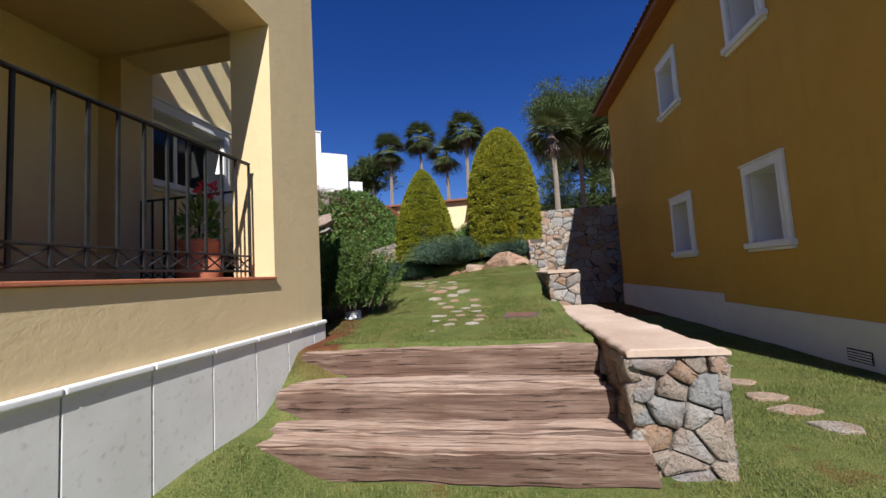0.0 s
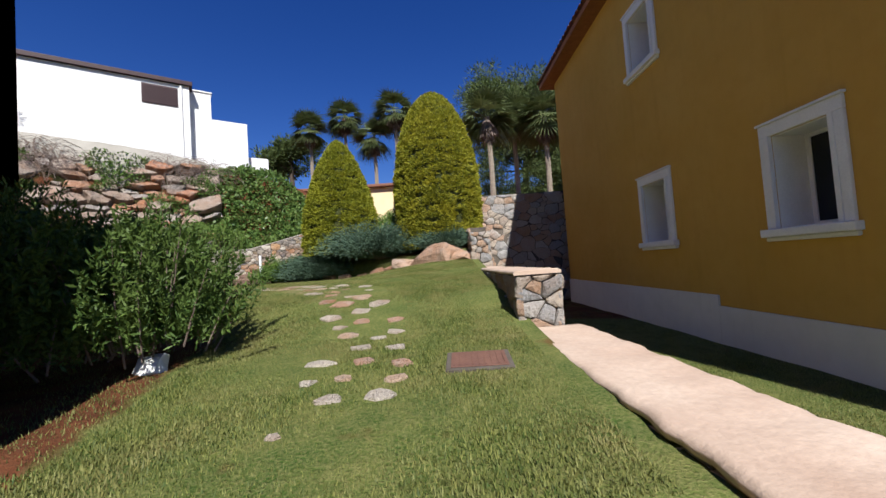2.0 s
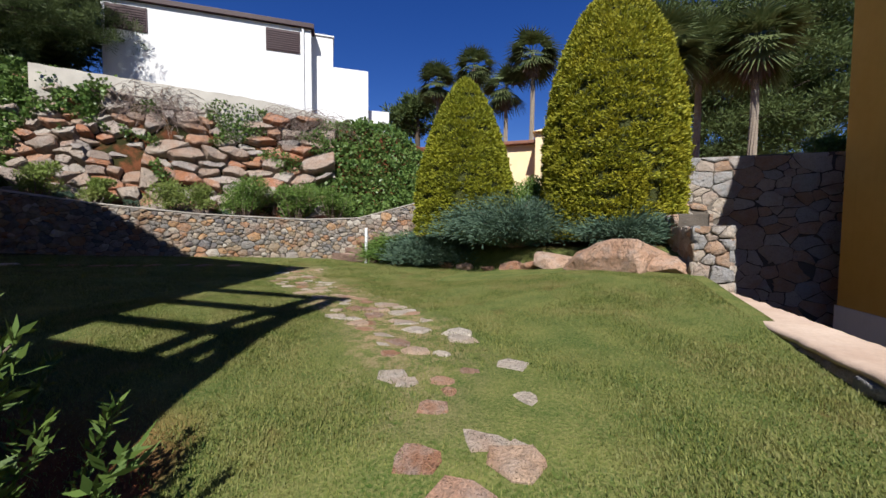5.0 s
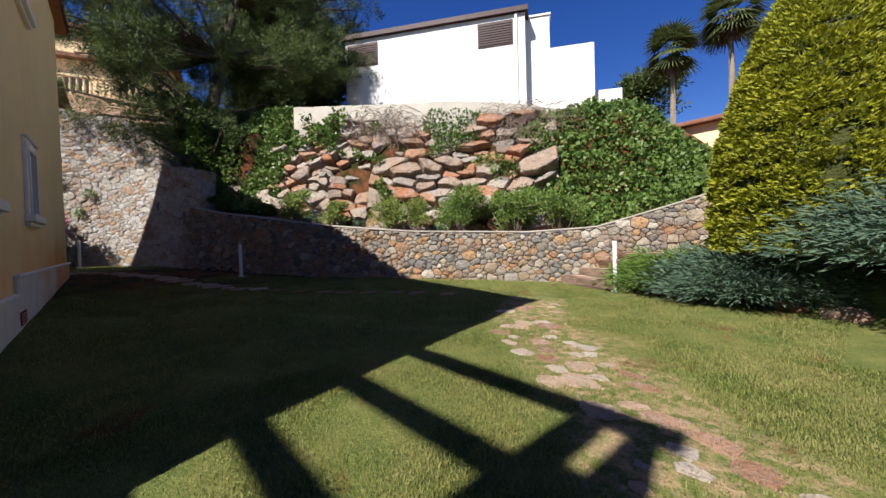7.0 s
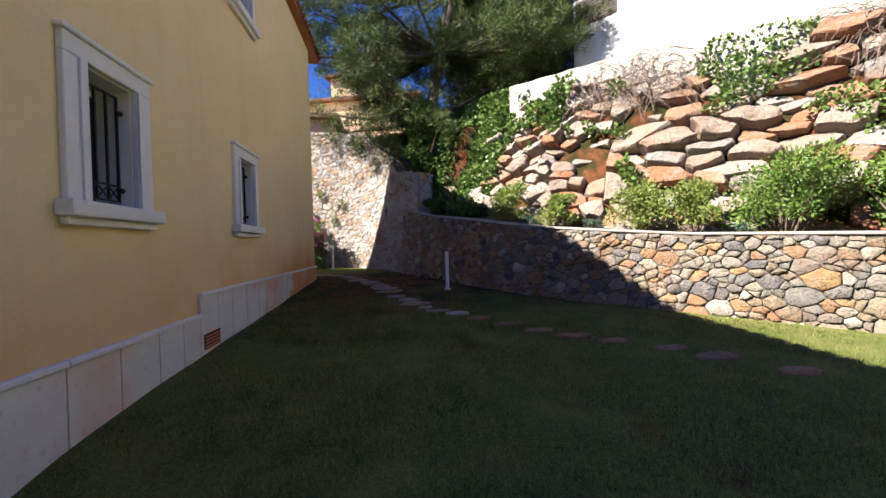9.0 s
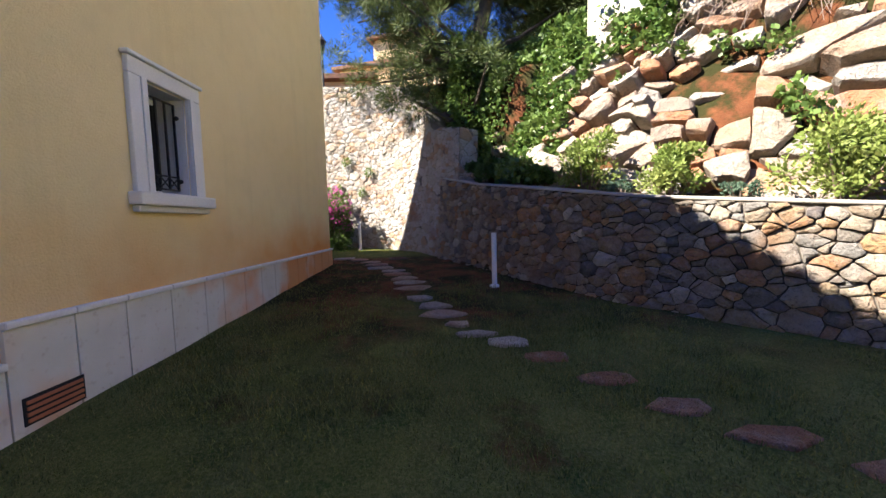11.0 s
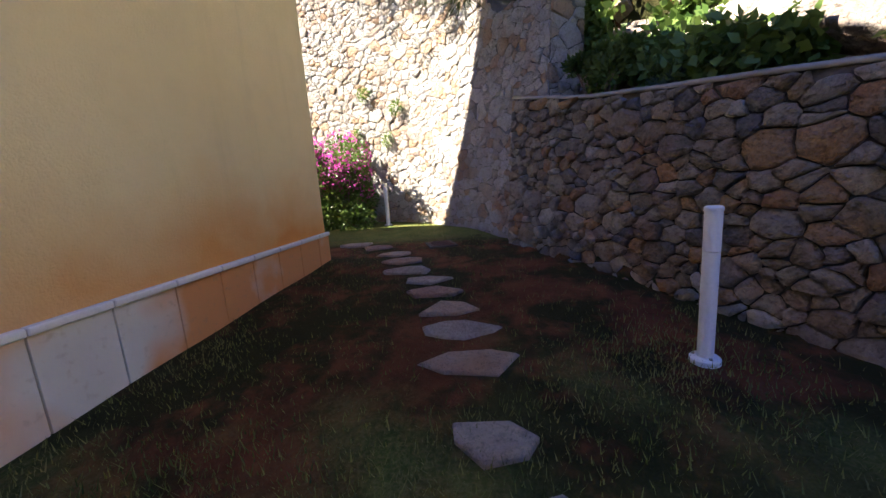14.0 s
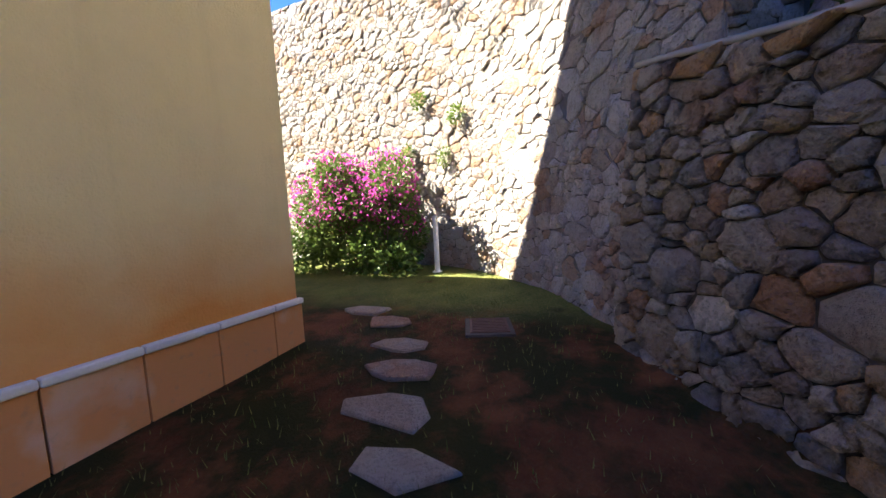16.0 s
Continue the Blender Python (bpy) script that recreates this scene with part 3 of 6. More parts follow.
# plinth tiles with their moulding
def plinth(name, spots, top, along_y, face, out, label, depth=0.55):
    holder = thing(name, label, "plinth", kind="structure")
    for a, b in zip(spots, spots[1:]):
        lo_, hi_ = min(a, b) + 0.005, max(a, b) - 0.005
        f0, f1 = min(face, face + out * 0.03), max(face, face + out * 0.03)
        base = (land_at(face + out * 0.1, (lo_ + hi_) / 2) if along_y else land_at((lo_ + hi_) / 2, face + out * 0.1)) - 0.25
        bm = boxed(f0, f1, lo_, hi_, base, top - 0.045, 0.004) if along_y else boxed(lo_, hi_, f0, f1, base, top - 0.045, 0.004)
        part("plinth_tile", bm, M_tile, holder)
        g0, g1 = min(face, face + out * 0.055), max(face, face + out * 0.055)
        bm = boxed(g0, g1, lo_ - 0.003, hi_ + 0.003, top - 0.044, top, 0.014, segs=3) if along_y else boxed(lo_ - 0.003, hi_ + 0.003, g0, g1, top - 0.044, top, 0.014, segs=3)
        part("moulding", bm, M_trim, holder, "rounded pale moulding")


plinth("plinth_porch", [4.17, 3.9] + [3.41 - 0.475 * k for k in range(14)], 0.72, True, PX + 0.002, 1, "pale tiled plinth with a rounded moulding")
plinth("plinth_porch_end", [PX + 0.03, -2.6, -3.07, -3.54, -4.01, -4.48, -4.9], 0.72, False, PY + 0.002, 1, "pale tiled plinth with a rounded moulding")
plinth("plinth_north_high", [-15.14, -14.87, -14.46, -14.06, -13.68, -13.3, -12.9, -12.5, -12.12, -11.72, -11.3, -11.0, -10.55, -10.1, -9.72, -9.33], 1.825, False, NY + 0.002, 1, "pale tiled plinth stained rusty orange")
plinth("plinth_north_low", [-9.33, -9.02, -8.65, -8.2, -7.75, -7.3, -6.85, -6.4, -5.95, -5.5, -4.87], 1.61, False, NY + 0.002, 1, "pale tiled plinth with rusty stains")
plinth("plinth_inner", [6.9, 6.4, 5.95, 5.5, 5.05, 4.6, 4.2], 1.2, True, NX1 + 0.002, 1, "pale tiled plinth")
plinth("plinth_west", [6.92, 6.45, 6.0, 5.5, 5.0, 4.5, 4.0], 1.81, True, NX0 - 0.002, -1, "pale tiled plinth stained rusty orange")

# neighbouring ochre house
RX, RY0, RY1 = 4.37, 3.75, 15.35
r_holes = [(RY1 - b, RY1 - a, z0, z1) for a, b, z0, z1 in ((6.58, 7.32, 1.42, 2.62), (9.56, 10.38, 1.42, 2.62), (9.6, 10.4, 5.05, 6.2), (6.58, 7.32, 5.05, 6.2))]
holed_wall("wall_neighbour_west", (RX, RY1), (0, -1), RY1 - RY0, -0.6, 7.3, 0.5, r_holes, M_ochre, "deep ochre stucco wall of the neighbouring house")
holed_wall("wall_neighbour_south", (RX + 0.51, RY0), (1, 0), 9.0, -0.6, 7.3, 0.4, [], M_ochre, "deep ochre stucco wall of the neighbouring house")
tagged(mesh_object("wall_neighbour_north", boxed(RX + 0.51, RX + 9.4, RY1 - 0.4, RY1, -0.6, 7.3), M_ochre), "deep ochre stucco wall", "wall", kind="structure")
bm = bmesh.new()
pts = [(RX - 0.42, RY0 - 0.4), (RX + 9.8, RY0 - 0.4), (RX + 9.8, RY1 + 0.42), (RX - 0.42, RY1 + 0.42)]
lo = [bm.verts.new((x, y, 7.31)) for x, y in pts]
hi = [bm.verts.new((x, y, 7.46)) for x, y in pts]
r0, r1 = bm.verts.new((RX + 4.7, RY0 + 5, 9.0)), bm.verts.new((RX + 4.7, RY1 - 5, 9.0))
bm.faces.new(lo[::-1])
for k in range(4):
    bm.faces.new((lo[k], lo[(k + 1) % 4], hi[(k + 1) % 4], hi[k]))
bm.faces.new((hi[0], hi[1], r0)), bm.faces.new((hi[1], hi[2], r1, r0)), bm.faces.new((hi[2], hi[3], r1)), bm.faces.new((hi[3], hi[0], r0, r1))
tagged(mesh_object("roof_neighbour", bm, M_soffit), "terracotta roof with a wide soffit", "roof", kind="structure")
eave_tiles("neighbour_eave_tiles", RX - 0.42, RX - 0.42, RY1 + 0.42, RY0, 7.50)
tagged(mesh_object("plinth_neighbour_high", boxed(RX - 0.035, RX - 0.002, 8.5, RY1 + 0.02, -0.7, 0.47, 0.005), M_plinth_r), "plain grey-white plinth", "plinth", kind="structure")
tagged(mesh_object("plinth_neighbour_low", boxed(RX - 0.035, RX - 0.002, RY0, 8.496, -0.7, 0.30, 0.005), M_plinth_r), "plain grey-white plinth", "plinth", kind="structure")
chimney = thing("chimney", "small pale chimney on the neighbouring roof", "chimney", (5.0, 16.2, 7.6))
part("stack", boxed(-0.25, 0.25, -0.9, -0.4, -0.3, 0.75, 0.01), M_plinth_r, chimney)
part("cap", boxed(-0.32, 0.32, -0.97, -0.33, 0.751, 0.85, 0.02), M_conc, chimney)


def vent(name, m, w=0.32, h=0.14, slats=None):
    v = thing(name, "small louvred vent in the plinth", "vent")
    for k in range(4):
        z = -h / 2 + h * (k + 0.5) / 4
        o = part("slat", boxed(-w / 2, w / 2, -0.012, 0.012, z - 0.012, z + 0.008, 0.003), slats or M_terra, v)
    part("frame", boxed(-w / 2 - 0.015, w / 2 + 0.015, -0.003, 0.004, -h / 2 - 0.01, h / 2 + 0.01), M_dark, v)
    v.matrix_world = m


vent("wall_vent", pose(-9.56, NY + 0.036, 1.30, 0, 0, 180))
vent("wall_vent", pose(RX - 0.038, 5.57, -0.15, 0, 0, -90), slats=M_plinth_r)


# ---- windows ----
def window(name, m, w, h, ow, oh, label, grille=False, depth=0.26, shutter=False):
    """Centre of the opening's foot at the origin, face to -y. w, h: the opening; ow, oh: the trim's outer size."""
    win = thing(name, label, "window", kind="structure")
    side = (ow - w) / 2
    top = oh - h
    for s in (-1, 1):
        a, b = sorted((s * w / 2, s * (w / 2 + side)))
        part("jamb", boxed(a, b, -0.045, 0.0, 0.0, h, 0.012), M_trim, win)
        part("jamb_inner", boxed(*sorted((s * w / 2, s * (w / 2 + side * 0.35))), -0.062, -0.046, 0.0, h, 0.006), M_trim, win)
    part("lintel", boxed(-w / 2 - side, w / 2 + side, -0.045, 0.0, h + 0.001, h + top, 0.012), M_trim, win)
    part("lintel_moulding", boxed(-w / 2 - side - 0.02, w / 2 + side + 0.02, -0.07, -0.001, h + top + 0.001, h + top + 0.035, 0.012), M_trim, win)
    bm = boxed(-w / 2 - side - 0.05, w / 2 + side + 0.05, -0.11, 0.0, -0.105, -0.001, 0.016)
    part("sill", bm, M_trim, win)
    part("sill_foot", boxed(-w / 2 - side - 0.02, w / 2 + side + 0.02, -0.06, 0.0, -0.16, -0.106, 0.015), M_trim, win)
    for s in (-1, 1):
        a, b = sorted((s * (w / 2 - 0.012), s * (w / 2 - 0.002)))
        part("reveal", boxed(a, b, 0.0, depth, 0.002, h - 0.002), M_trim, win)
    part("reveal_top", boxed(-w / 2 + 0.013, w / 2 - 0.013, 0.0, depth, h - 0.012, h - 0.002), M_trim, win)
    part("reveal_sill", boxed(-w / 2 + 0.013, w / 2 - 0.013, 0.0, depth, 0.002, 0.014), M_trim, win)
    fr = part("casement", boxed(-w / 2, w / 2, depth, depth + 0.05, 0.0, 0.06, 0.004), M_trim, win)
    part("rail", boxed(-w / 2, w / 2, depth, depth + 0.05, h - 0.06, h, 0.004), M_trim, fr)
    for x in (-w / 2 + 0.035, 0.0, w / 2 - 0.035):
        part("stile", boxed(x - 0.03, x + 0.03, depth + 0.001, depth + 0.049, 0.061, h - 0.061, 0.004), M_trim if not grille else M_iron, fr)
    part("pane", boxed(-w / 2, w / 2, depth + 0.02, depth + 0.03, 0.06, h - 0.06), M_glass, win)
    if grille:
        g = part("grille", boxed(-w / 2 + 0.02, w / 2 - 0.02, 0.08, 0.095, 0.05, 0.065), M_iron, win)
        part("bar", boxed(-w / 2 + 0.02, w / 2 - 0.02, 0.08, 0.095, h - 0.07, h - 0.055), M_iron, g)
        part("bar", boxed(-w / 2 + 0.02, w / 2 - 0.02, 0.08, 0.095, 0.17, 0.182), M_iron, g)
        for k in range(5):
            x = -w / 2 + 0.03 + (w - 0.06) * k / 4
            part("bar", boxed(x - 0.008, x + 0.008, 0.078, 0.094, 0.066, h - 0.071), M_iron, g)
        for k in range(4):
            x0 = -w / 2 + 0.03 + (w - 0.06) * k / 4
            x1 = -w / 2 + 0.03 + (w - 0.06) * (k + 1) / 4
            bm = bmesh.new()
            tube(bm, (x0, 0.087, 0.07), (x1, 0.087, 0.17), 0.006, 0.006, 6)
            tube(bm, (x1, 0.087, 0.07), (x0, 0.087, 0.17), 0.006, 0.006, 6)
            part("scroll", bm, M_iron, g)
        for s in (-1, 1):
            for z in (0.14, h * 0.8):
                bm = bmesh.new()
                bmesh.ops.create_icosphere(bm, subdivisions=2, radius=0.022, matrix=Matrix.Translation((s * (w / 2 - 0.035), 0.06, z)))
                part("knob", bm, M_iron, g, smooth=True)
    win.matrix_world = m
    return win


window("window_1", pose(-8.205, NY, 2.60, 0, 0, 180), 0.49, 0.93, 0.83, 1.06, "white moulded window with a black iron grille", True)
window("window_2", pose(-10.69, NY, 2.60, 0, 0, 180), 0.50, 0.90, 0.82, 1.03, "white moulded window with a black iron grille", True)
window("window_3", pose(-10.76, NY, 5.60, 0, 0, 180), 0.60, 1.15, 0.86, 1.28, "white moulded upper window", True)
window("window_4", pose(NX1, 5.09, 2.80, 0, 0, 90), 1.34, 1.06, 1.68, 1.22, "wide white window with a moulded frame")
for k, (y0, y1, z) in enumerate(((6.58, 7.32, 1.42), (9.56, 10.38, 1.42), (9.6, 10.4, 5.05), (6.58, 7.32, 5.05))):
    window("window_%d" % (5 + k), pose(RX, (y0 + y1) / 2, z, 0, 0, -90), y1 - y0, 1.2 if z < 3 else 1.15, y1 - y0 + 0.3, 1.36 if z < 3 else 1.31, "white moulded window set deep in the ochre wall", False, 0.42)
# Near-black slabs stand in for the unlit rooms behind the panes.
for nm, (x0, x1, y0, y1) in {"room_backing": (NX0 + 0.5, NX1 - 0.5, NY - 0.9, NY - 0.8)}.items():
    tagged(mesh_object(nm, boxed(x0, x1, y0, y1, 0.3, 7.3), M_dark), "near-black slab standing for the unlit room behind the windows", "interior", kind="structure")
tagged(mesh_object("room_backing_east", boxed(NX1 - 1.1, NX1 - 1.0, -5.5, NY - 1.0, 0.3, 7.3), M_dark), "near-black slab standing for the unlit room behind the window", "interior", kind="structure")
tagged(mesh_object("room_backing_neighbour", boxed(RX + 1.0, RX + 1.1, RY0 + 0.5, RY1 - 0.5, -0.5, 7.2), M_dark), "near-black slab standing for the unlit room behind the windows", "interior", kind="structure")


# ---- porch railings ----
def railing(name, a, b, z, h, step, label):
    a, b = Vector((*a, z)), Vector((*b, z))
    d = (b - a).normalized()
    ln = (b - a).length
    r = thing(name, label, "railing", a)
    yaw = math.atan2(d.y, d.x)
    rot = Matrix.Rotation(yaw, 4, "Z")

    def p(nm, bm):
        bmesh.ops.transform(bm, matrix=rot, verts=bm.verts[:])
        part(nm, bm, M_iron, r)

    p("top_rail", boxed(0, ln, -0.022, 0.022, h - 0.02, h, 0.004))
    p("bottom_rail", boxed(0, ln, -0.015, 0.015, 0.055, 0.075, 0.003))
    p("middle_rail", boxed(0, ln, -0.014, 0.014, 0.2, 0.216, 0.003))
    k, n_ = 0, int(ln / step)
    for k in range(n_ + 1):
        u = ln * k / n_
        p("baluster", boxed(u - 0.009, u + 0.009, -0.009, 0.009, 0.0 if k in (0, n_) else 0.076, h - 0.021))
        if k < n_:
            u1 = ln * (k + 1) / n_
            bm = bmesh.new()
            tube(bm, (u, 0, 0.08), (u1, 0, 0.195), 0.007, 0.007, 6)
            tube(bm, (u1, 0, 0.08), (u, 0, 0.195), 0.007, 0.007, 6)
            p("cross", bm)


railing("porch_railing", (-2.36, 3.2), (-2.36, 0.73), 1.25, 1.13, 0.165, "black wrought-iron railing with crossed bars on the porch wall")
railing("porch_railing", (-2.62, 3.95), (-4.5, 3.95), 1.25, 1.10, 0.165, "black wrought-iron railing on the garden side of the porch")

# ---- stonework ----
def clip_poly(poly, px, py, nx, ny):
    """The part of a polygon with (p - (px, py)) . n <= 0."""
    out = []
    for k in range(len(poly)):
        a, b = poly[k], poly[(k + 1) % len(poly)]
        da = (a[0] - px) * nx + (a[1] - py) * ny
        db = (b[0] - px) * nx + (b[1] - py) * ny
        if da <= 0:
            out.append(a)
        if da * db < 0:
            s = da / (da - db)
            out.append((a[0] + (b[0] - a[0]) * s, a[1] + (b[1] - a[1]) * s))
    return out


def rubble_cells(length, height, size, rng, joint=0.008, aspect=1.35, spread=0.85, wobble=0.16):
    """Irregular stones, large and small, that fill a strip (u, v): polygons shrunk by the joint."""
    wide = length / aspect
    P, W = np.zeros((0, 2)), np.zeros(0)
    for k in range(int(6 * wide * height / (size * size)) + 40):
        r = 0.5 * size * math.exp(rng.gauss(0, spread * 0.6)) * (1.0 if k > 4 else 1.3)
        r = min(max(r, 0.26 * size), 1.1 * size)
        u, v = rng.uniform(0, wide), rng.uniform(0, height)
        if len(P) and (np.hypot(P[:, 0] - u, P[:, 1] - v) < 0.84 * (W + r)).any():
            continue
        P, W = np.vstack([P, (u, v)]), np.append(W, r)
    off = Vector((rng.uniform(0, 50), rng.uniform(0, 50), 0))

    def warp(u, v):
        p = Vector((u, v, 0)) / size + off
        a = noise.noise_vector(p * 0.9) + 0.55 * noise.noise_vector(p * 2.6)
        return u + a.x * wobble * size, v + a.y * wobble * size

    cells = []
    for k in range(len(P)):
        u, v = P[k]
        m = 3.5 * size
        poly = [(max(0, u - m), max(0, v - m)), (min(wide, u + m), max(0, v - m)), (min(wide, u + m), min(height, v + m)), (max(0, u - m), min(height, v + m))]
        d = np.hypot(P[:, 0] - u, P[:, 1] - v)
        for q in np.argsort(d)[1:20]:
            ln = d[q]
            dx, dy = (P[q] - P[k]) / ln
            t = (ln * ln + W[k] ** 2 - W[q] ** 2) / (2 * ln) - joint
            poly = clip_poly(poly, u + dx * t, v + dy * t, dx, dy)
            if len(poly) < 3:
                break
        if len(poly) < 3:
            continue
        poly = [(a * aspect, b) for a, b in poly]
        ring = []
        for a, b in zip(poly, poly[1:] + poly[:1]):
            ln = math.hypot(b[0] - a[0], b[1] - a[1])
            if ln < 0.06 * size:
                continue
            c = min(0.25, 0.05 * size / ln) * rng.uniform(0.5, 2.0)
            stops = [c, 1 - c] if ln < 0.55 * size else [c, 0.5, 1 - c]
            for t in stops:
                ring.append(warp(a[0] + (b[0] - a[0]) * t + rng.uniform(-1, 1) * 0.035 * size, a[1] + (b[1] - a[1]) * t + rng.uniform(-1, 1) * 0.035 * size))
        if len(ring) >= 4:
            cells.append(ring)
    return cells


def stone_geo(ring, place, rng, proud):
    """Verts and faces of one stone: place(u, v, d) gives the point d out of the wall."""
    cu, cv = sum(p[0] for p in ring) / len(ring), sum(p[1] for p in ring) / len(ring)
    n_ = len(ring)
    h = proud * rng.uniform(0.45, 1.3)
    tu, tv = rng.uniform(-0.10, 0.10), rng.uniform(-0.12, 0.10)
    vs = [place(u, v, -0.03) for u, v in ring]
    vs += [place(u, v, h * rng.uniform(0.45, 0.75) + (u - cu) * tu + (v - cv) * tv) for u, v in ring]
    vs += [place(cu + (u - cu) * 0.89, cv + (v - cv) * 0.89, h + (u - cu) * tu + (v - cv) * tv + rng.uniform(-0.32, 0.22) * proud) for u, v in ring]
    vs.append(place(cu + rng.uniform(-0.02, 0.02), cv + rng.uniform(-0.02, 0.02), h + rng.uniform(-0.1, 0.25) * proud))
    fs = []
    for r in (0, 1):
        for k in range(n_):
            q = (k + 1) % n_
            a, b, c, d = r * n_ + k, r * n_ + q, (r + 1) * n_ + q, (r + 1) * n_ + k
            fs += [(a, b, c), (a, c, d)]
    fs += [(2 * n_ + k, 2 * n_ + (k + 1) % n_, 3 * n_) for k in range(n_)]
    return vs, fs


def stone_face(holder, cells, place, rng, proud, mat_one, mat_joined, near):
    """near(u, v): stones to be built as objects of their own; the rest are joined."""
    jv, jf, made = [], [], 0
    for ring in cells:
        vs, fs = stone_geo(ring, place, rng, proud)
        cu, cv = sum(p[0] for p in ring) / len(ring), sum(p[1] for p in ring) / len(ring)
        if made < 300 and near(cu, cv):
            made += 1
            raw_mesh("stone", vs, fs, mat_one, holder)
        else:
            o = len(jv)
            jv += vs
            jf += [(a + o, b + o, c + o) for a, b, c in fs]
    if jv:
        ob = raw_mesh("stonework", jv, jf, mat_joined, holder)
        ob["kind"] = "stuff"


class Run:
    """A wall line in plan, smoothed, with its outward side on the right."""

    def __init__(self, pts, steps=8):
        out = []
        for k in range(len(pts) - 1):
            p0, p1, p2, p3 = (Vector(pts[min(max(i, 0), len(pts) - 1)]) for i in (k - 1, k, k + 1, k + 2))
            for s in range(steps):
                t = s / steps
                out.append(0.5 * ((2 * p1) + (p2 - p0) * t + (2 * p0 - 5 * p1 + 4 * p2 - p3) * t * t + (3 * p1 - p0 - 3 * p2 + p3) * t ** 3))
        out.append(Vector(pts[-1]))
        self.p = np.array([(v.x, v.y) for v in out])
        self.s = np.concatenate([[0], np.cumsum(np.hypot(*np.diff(self.p, axis=0).T))])
        self.length = float(self.s[-1])

    def at(self, u):
        x, y = np.interp(u, self.s, self.p[:, 0]), np.interp(u, self.s, self.p[:, 1])
        e = 0.08
        dx = np.interp(u + e, self.s, self.p[:, 0]) - np.interp(u - e, self.s, self.p[:, 0])
        dy = np.interp(u + e, self.s, self.p[:, 1]) - np.interp(u - e, self.s, self.p[:, 1])
        ln = math.hypot(dx, dy)
        return x, y, dy / ln, -dx / ln


def rubble_wall(name, pts, base, top, label, size, seed, batter=0.0, thick=0.4, coping=None, near=lambda x, y, z: False, proud=0.03, mats=None, joint=0.008, fill=None, dressed_end=False):
    """base(x, y), top(u, x): heights. Faces right of the line."""
    rng = random.Random(seed)
    run = Run(pts)
    holder = thing(name, label, "stone wall", kind="structure")
    n_ = max(2, int(run.length / 0.25))
    us = np.linspace(0, run.length, n_ + 1)
    lowest = min(base(*run.at(u)[:2]) for u in us) - 0.15
    highest = max(top(u, run.at(u)[0]) for u in us)

    def place(u, v, d):
        x, y, nx, ny = run.at(min(max(u, 0), run.length))
        z = lowest + v
        d = d - batter * (z - lowest)
        return (x + nx * d, y + ny * d, z)

    # mortar body
    vs, fs = [], []
    for u in us:
        x, y, nx, ny = run.at(u)
        t = top(u, x)
        vs += [place(u, 0, 0), place(u, t - lowest, 0), place(u, t - lowest, -thick), place(u, 0, -thick - 0.2)]
    for k in range(n_):
        a = 4 * k
        fs += [(a, a + 4, a + 5, a + 1), (a + 1, a + 5, a + 6, a + 2), (a + 2, a + 6, a + 7, a + 3)]
    fs += [(0, 1, 2, 3), (4 * n_ + 3, 4 * n_ + 2, 4 * n_ + 1, 4 * n_)]
    raw_mesh("mortar", vs, fs, fill or M_grout, holder)
    cells = []
    for ring in rubble_cells(run.length, highest - lowest, size, rng, joint):
        cu, cv = sum(p[0] for p in ring) / len(ring), sum(p[1] for p in ring) / len(ring)
        x, y, nx, ny = run.at(cu)
        if lowest + cv < base(x, y) - 0.2 or y < 1.2:
            continue
        lim = top(cu, x) - lowest - 0.008
        poly = clip_poly(ring, cu, lim, 0, 1) if max(p[1] for p in ring) > lim else ring
        if len(poly) >= 4 and max(p[1] for p in poly) - min(p[1] for p in poly) > 0.04:
            cells.append(poly)
    m1, m2 = mats or (M_stone, M_stone_i)
    stone_face(holder, cells, place, rng, proud, m1, m2, lambda u, v: near(*place(u, v, 0)))
    if dressed_end:
        x, y, nx, ny = run.at(run.length)
        high = top(run.length, x) - lowest

        def end_place(u, v, d):
            return (x - nx * (u + batter * v) - ny * d, y - ny * (u + batter * v) + nx * d, lowest + v)

        stone_face(holder, rubble_cells(thick, high, size, rng, joint), end_place, rng, proud, m1, m2, lambda u, v: v > 1.2)
    if coping:
        vs, fs = [], []
        for u in us:
            x, y, nx, ny = run.at(u)
            t = top(u, x)
            wob = 0.012 * math.sin(u * 5.3) + 0.01 * math.sin(u * 11.7)
            vs += [place(u, t - lowest + 0.002, 0.022 + wob), place(u, t - lowest + coping, 0.012 + wob), place(u, t - lowest + coping + 0.01, -thick - 0.02), place(u, t - lowest - 0.02, -thick - 0.03)]
        fs = []
        for k in range(n_):
            a = 4 * k
            fs += [(a, a + 4, a + 5, a + 1), (a + 1, a + 5, a + 6, a + 2), (a + 2, a + 6, a + 7, a + 3), (a + 3, a + 7, a + 4, a)]
        fs += [(0, 1, 2, 3), (4 * n_ + 3, 4 * n_ + 2, 4 * n_ + 1, 4 * n_)]
        raw_mesh("coping", vs, fs, M_coping, holder)
    return holder


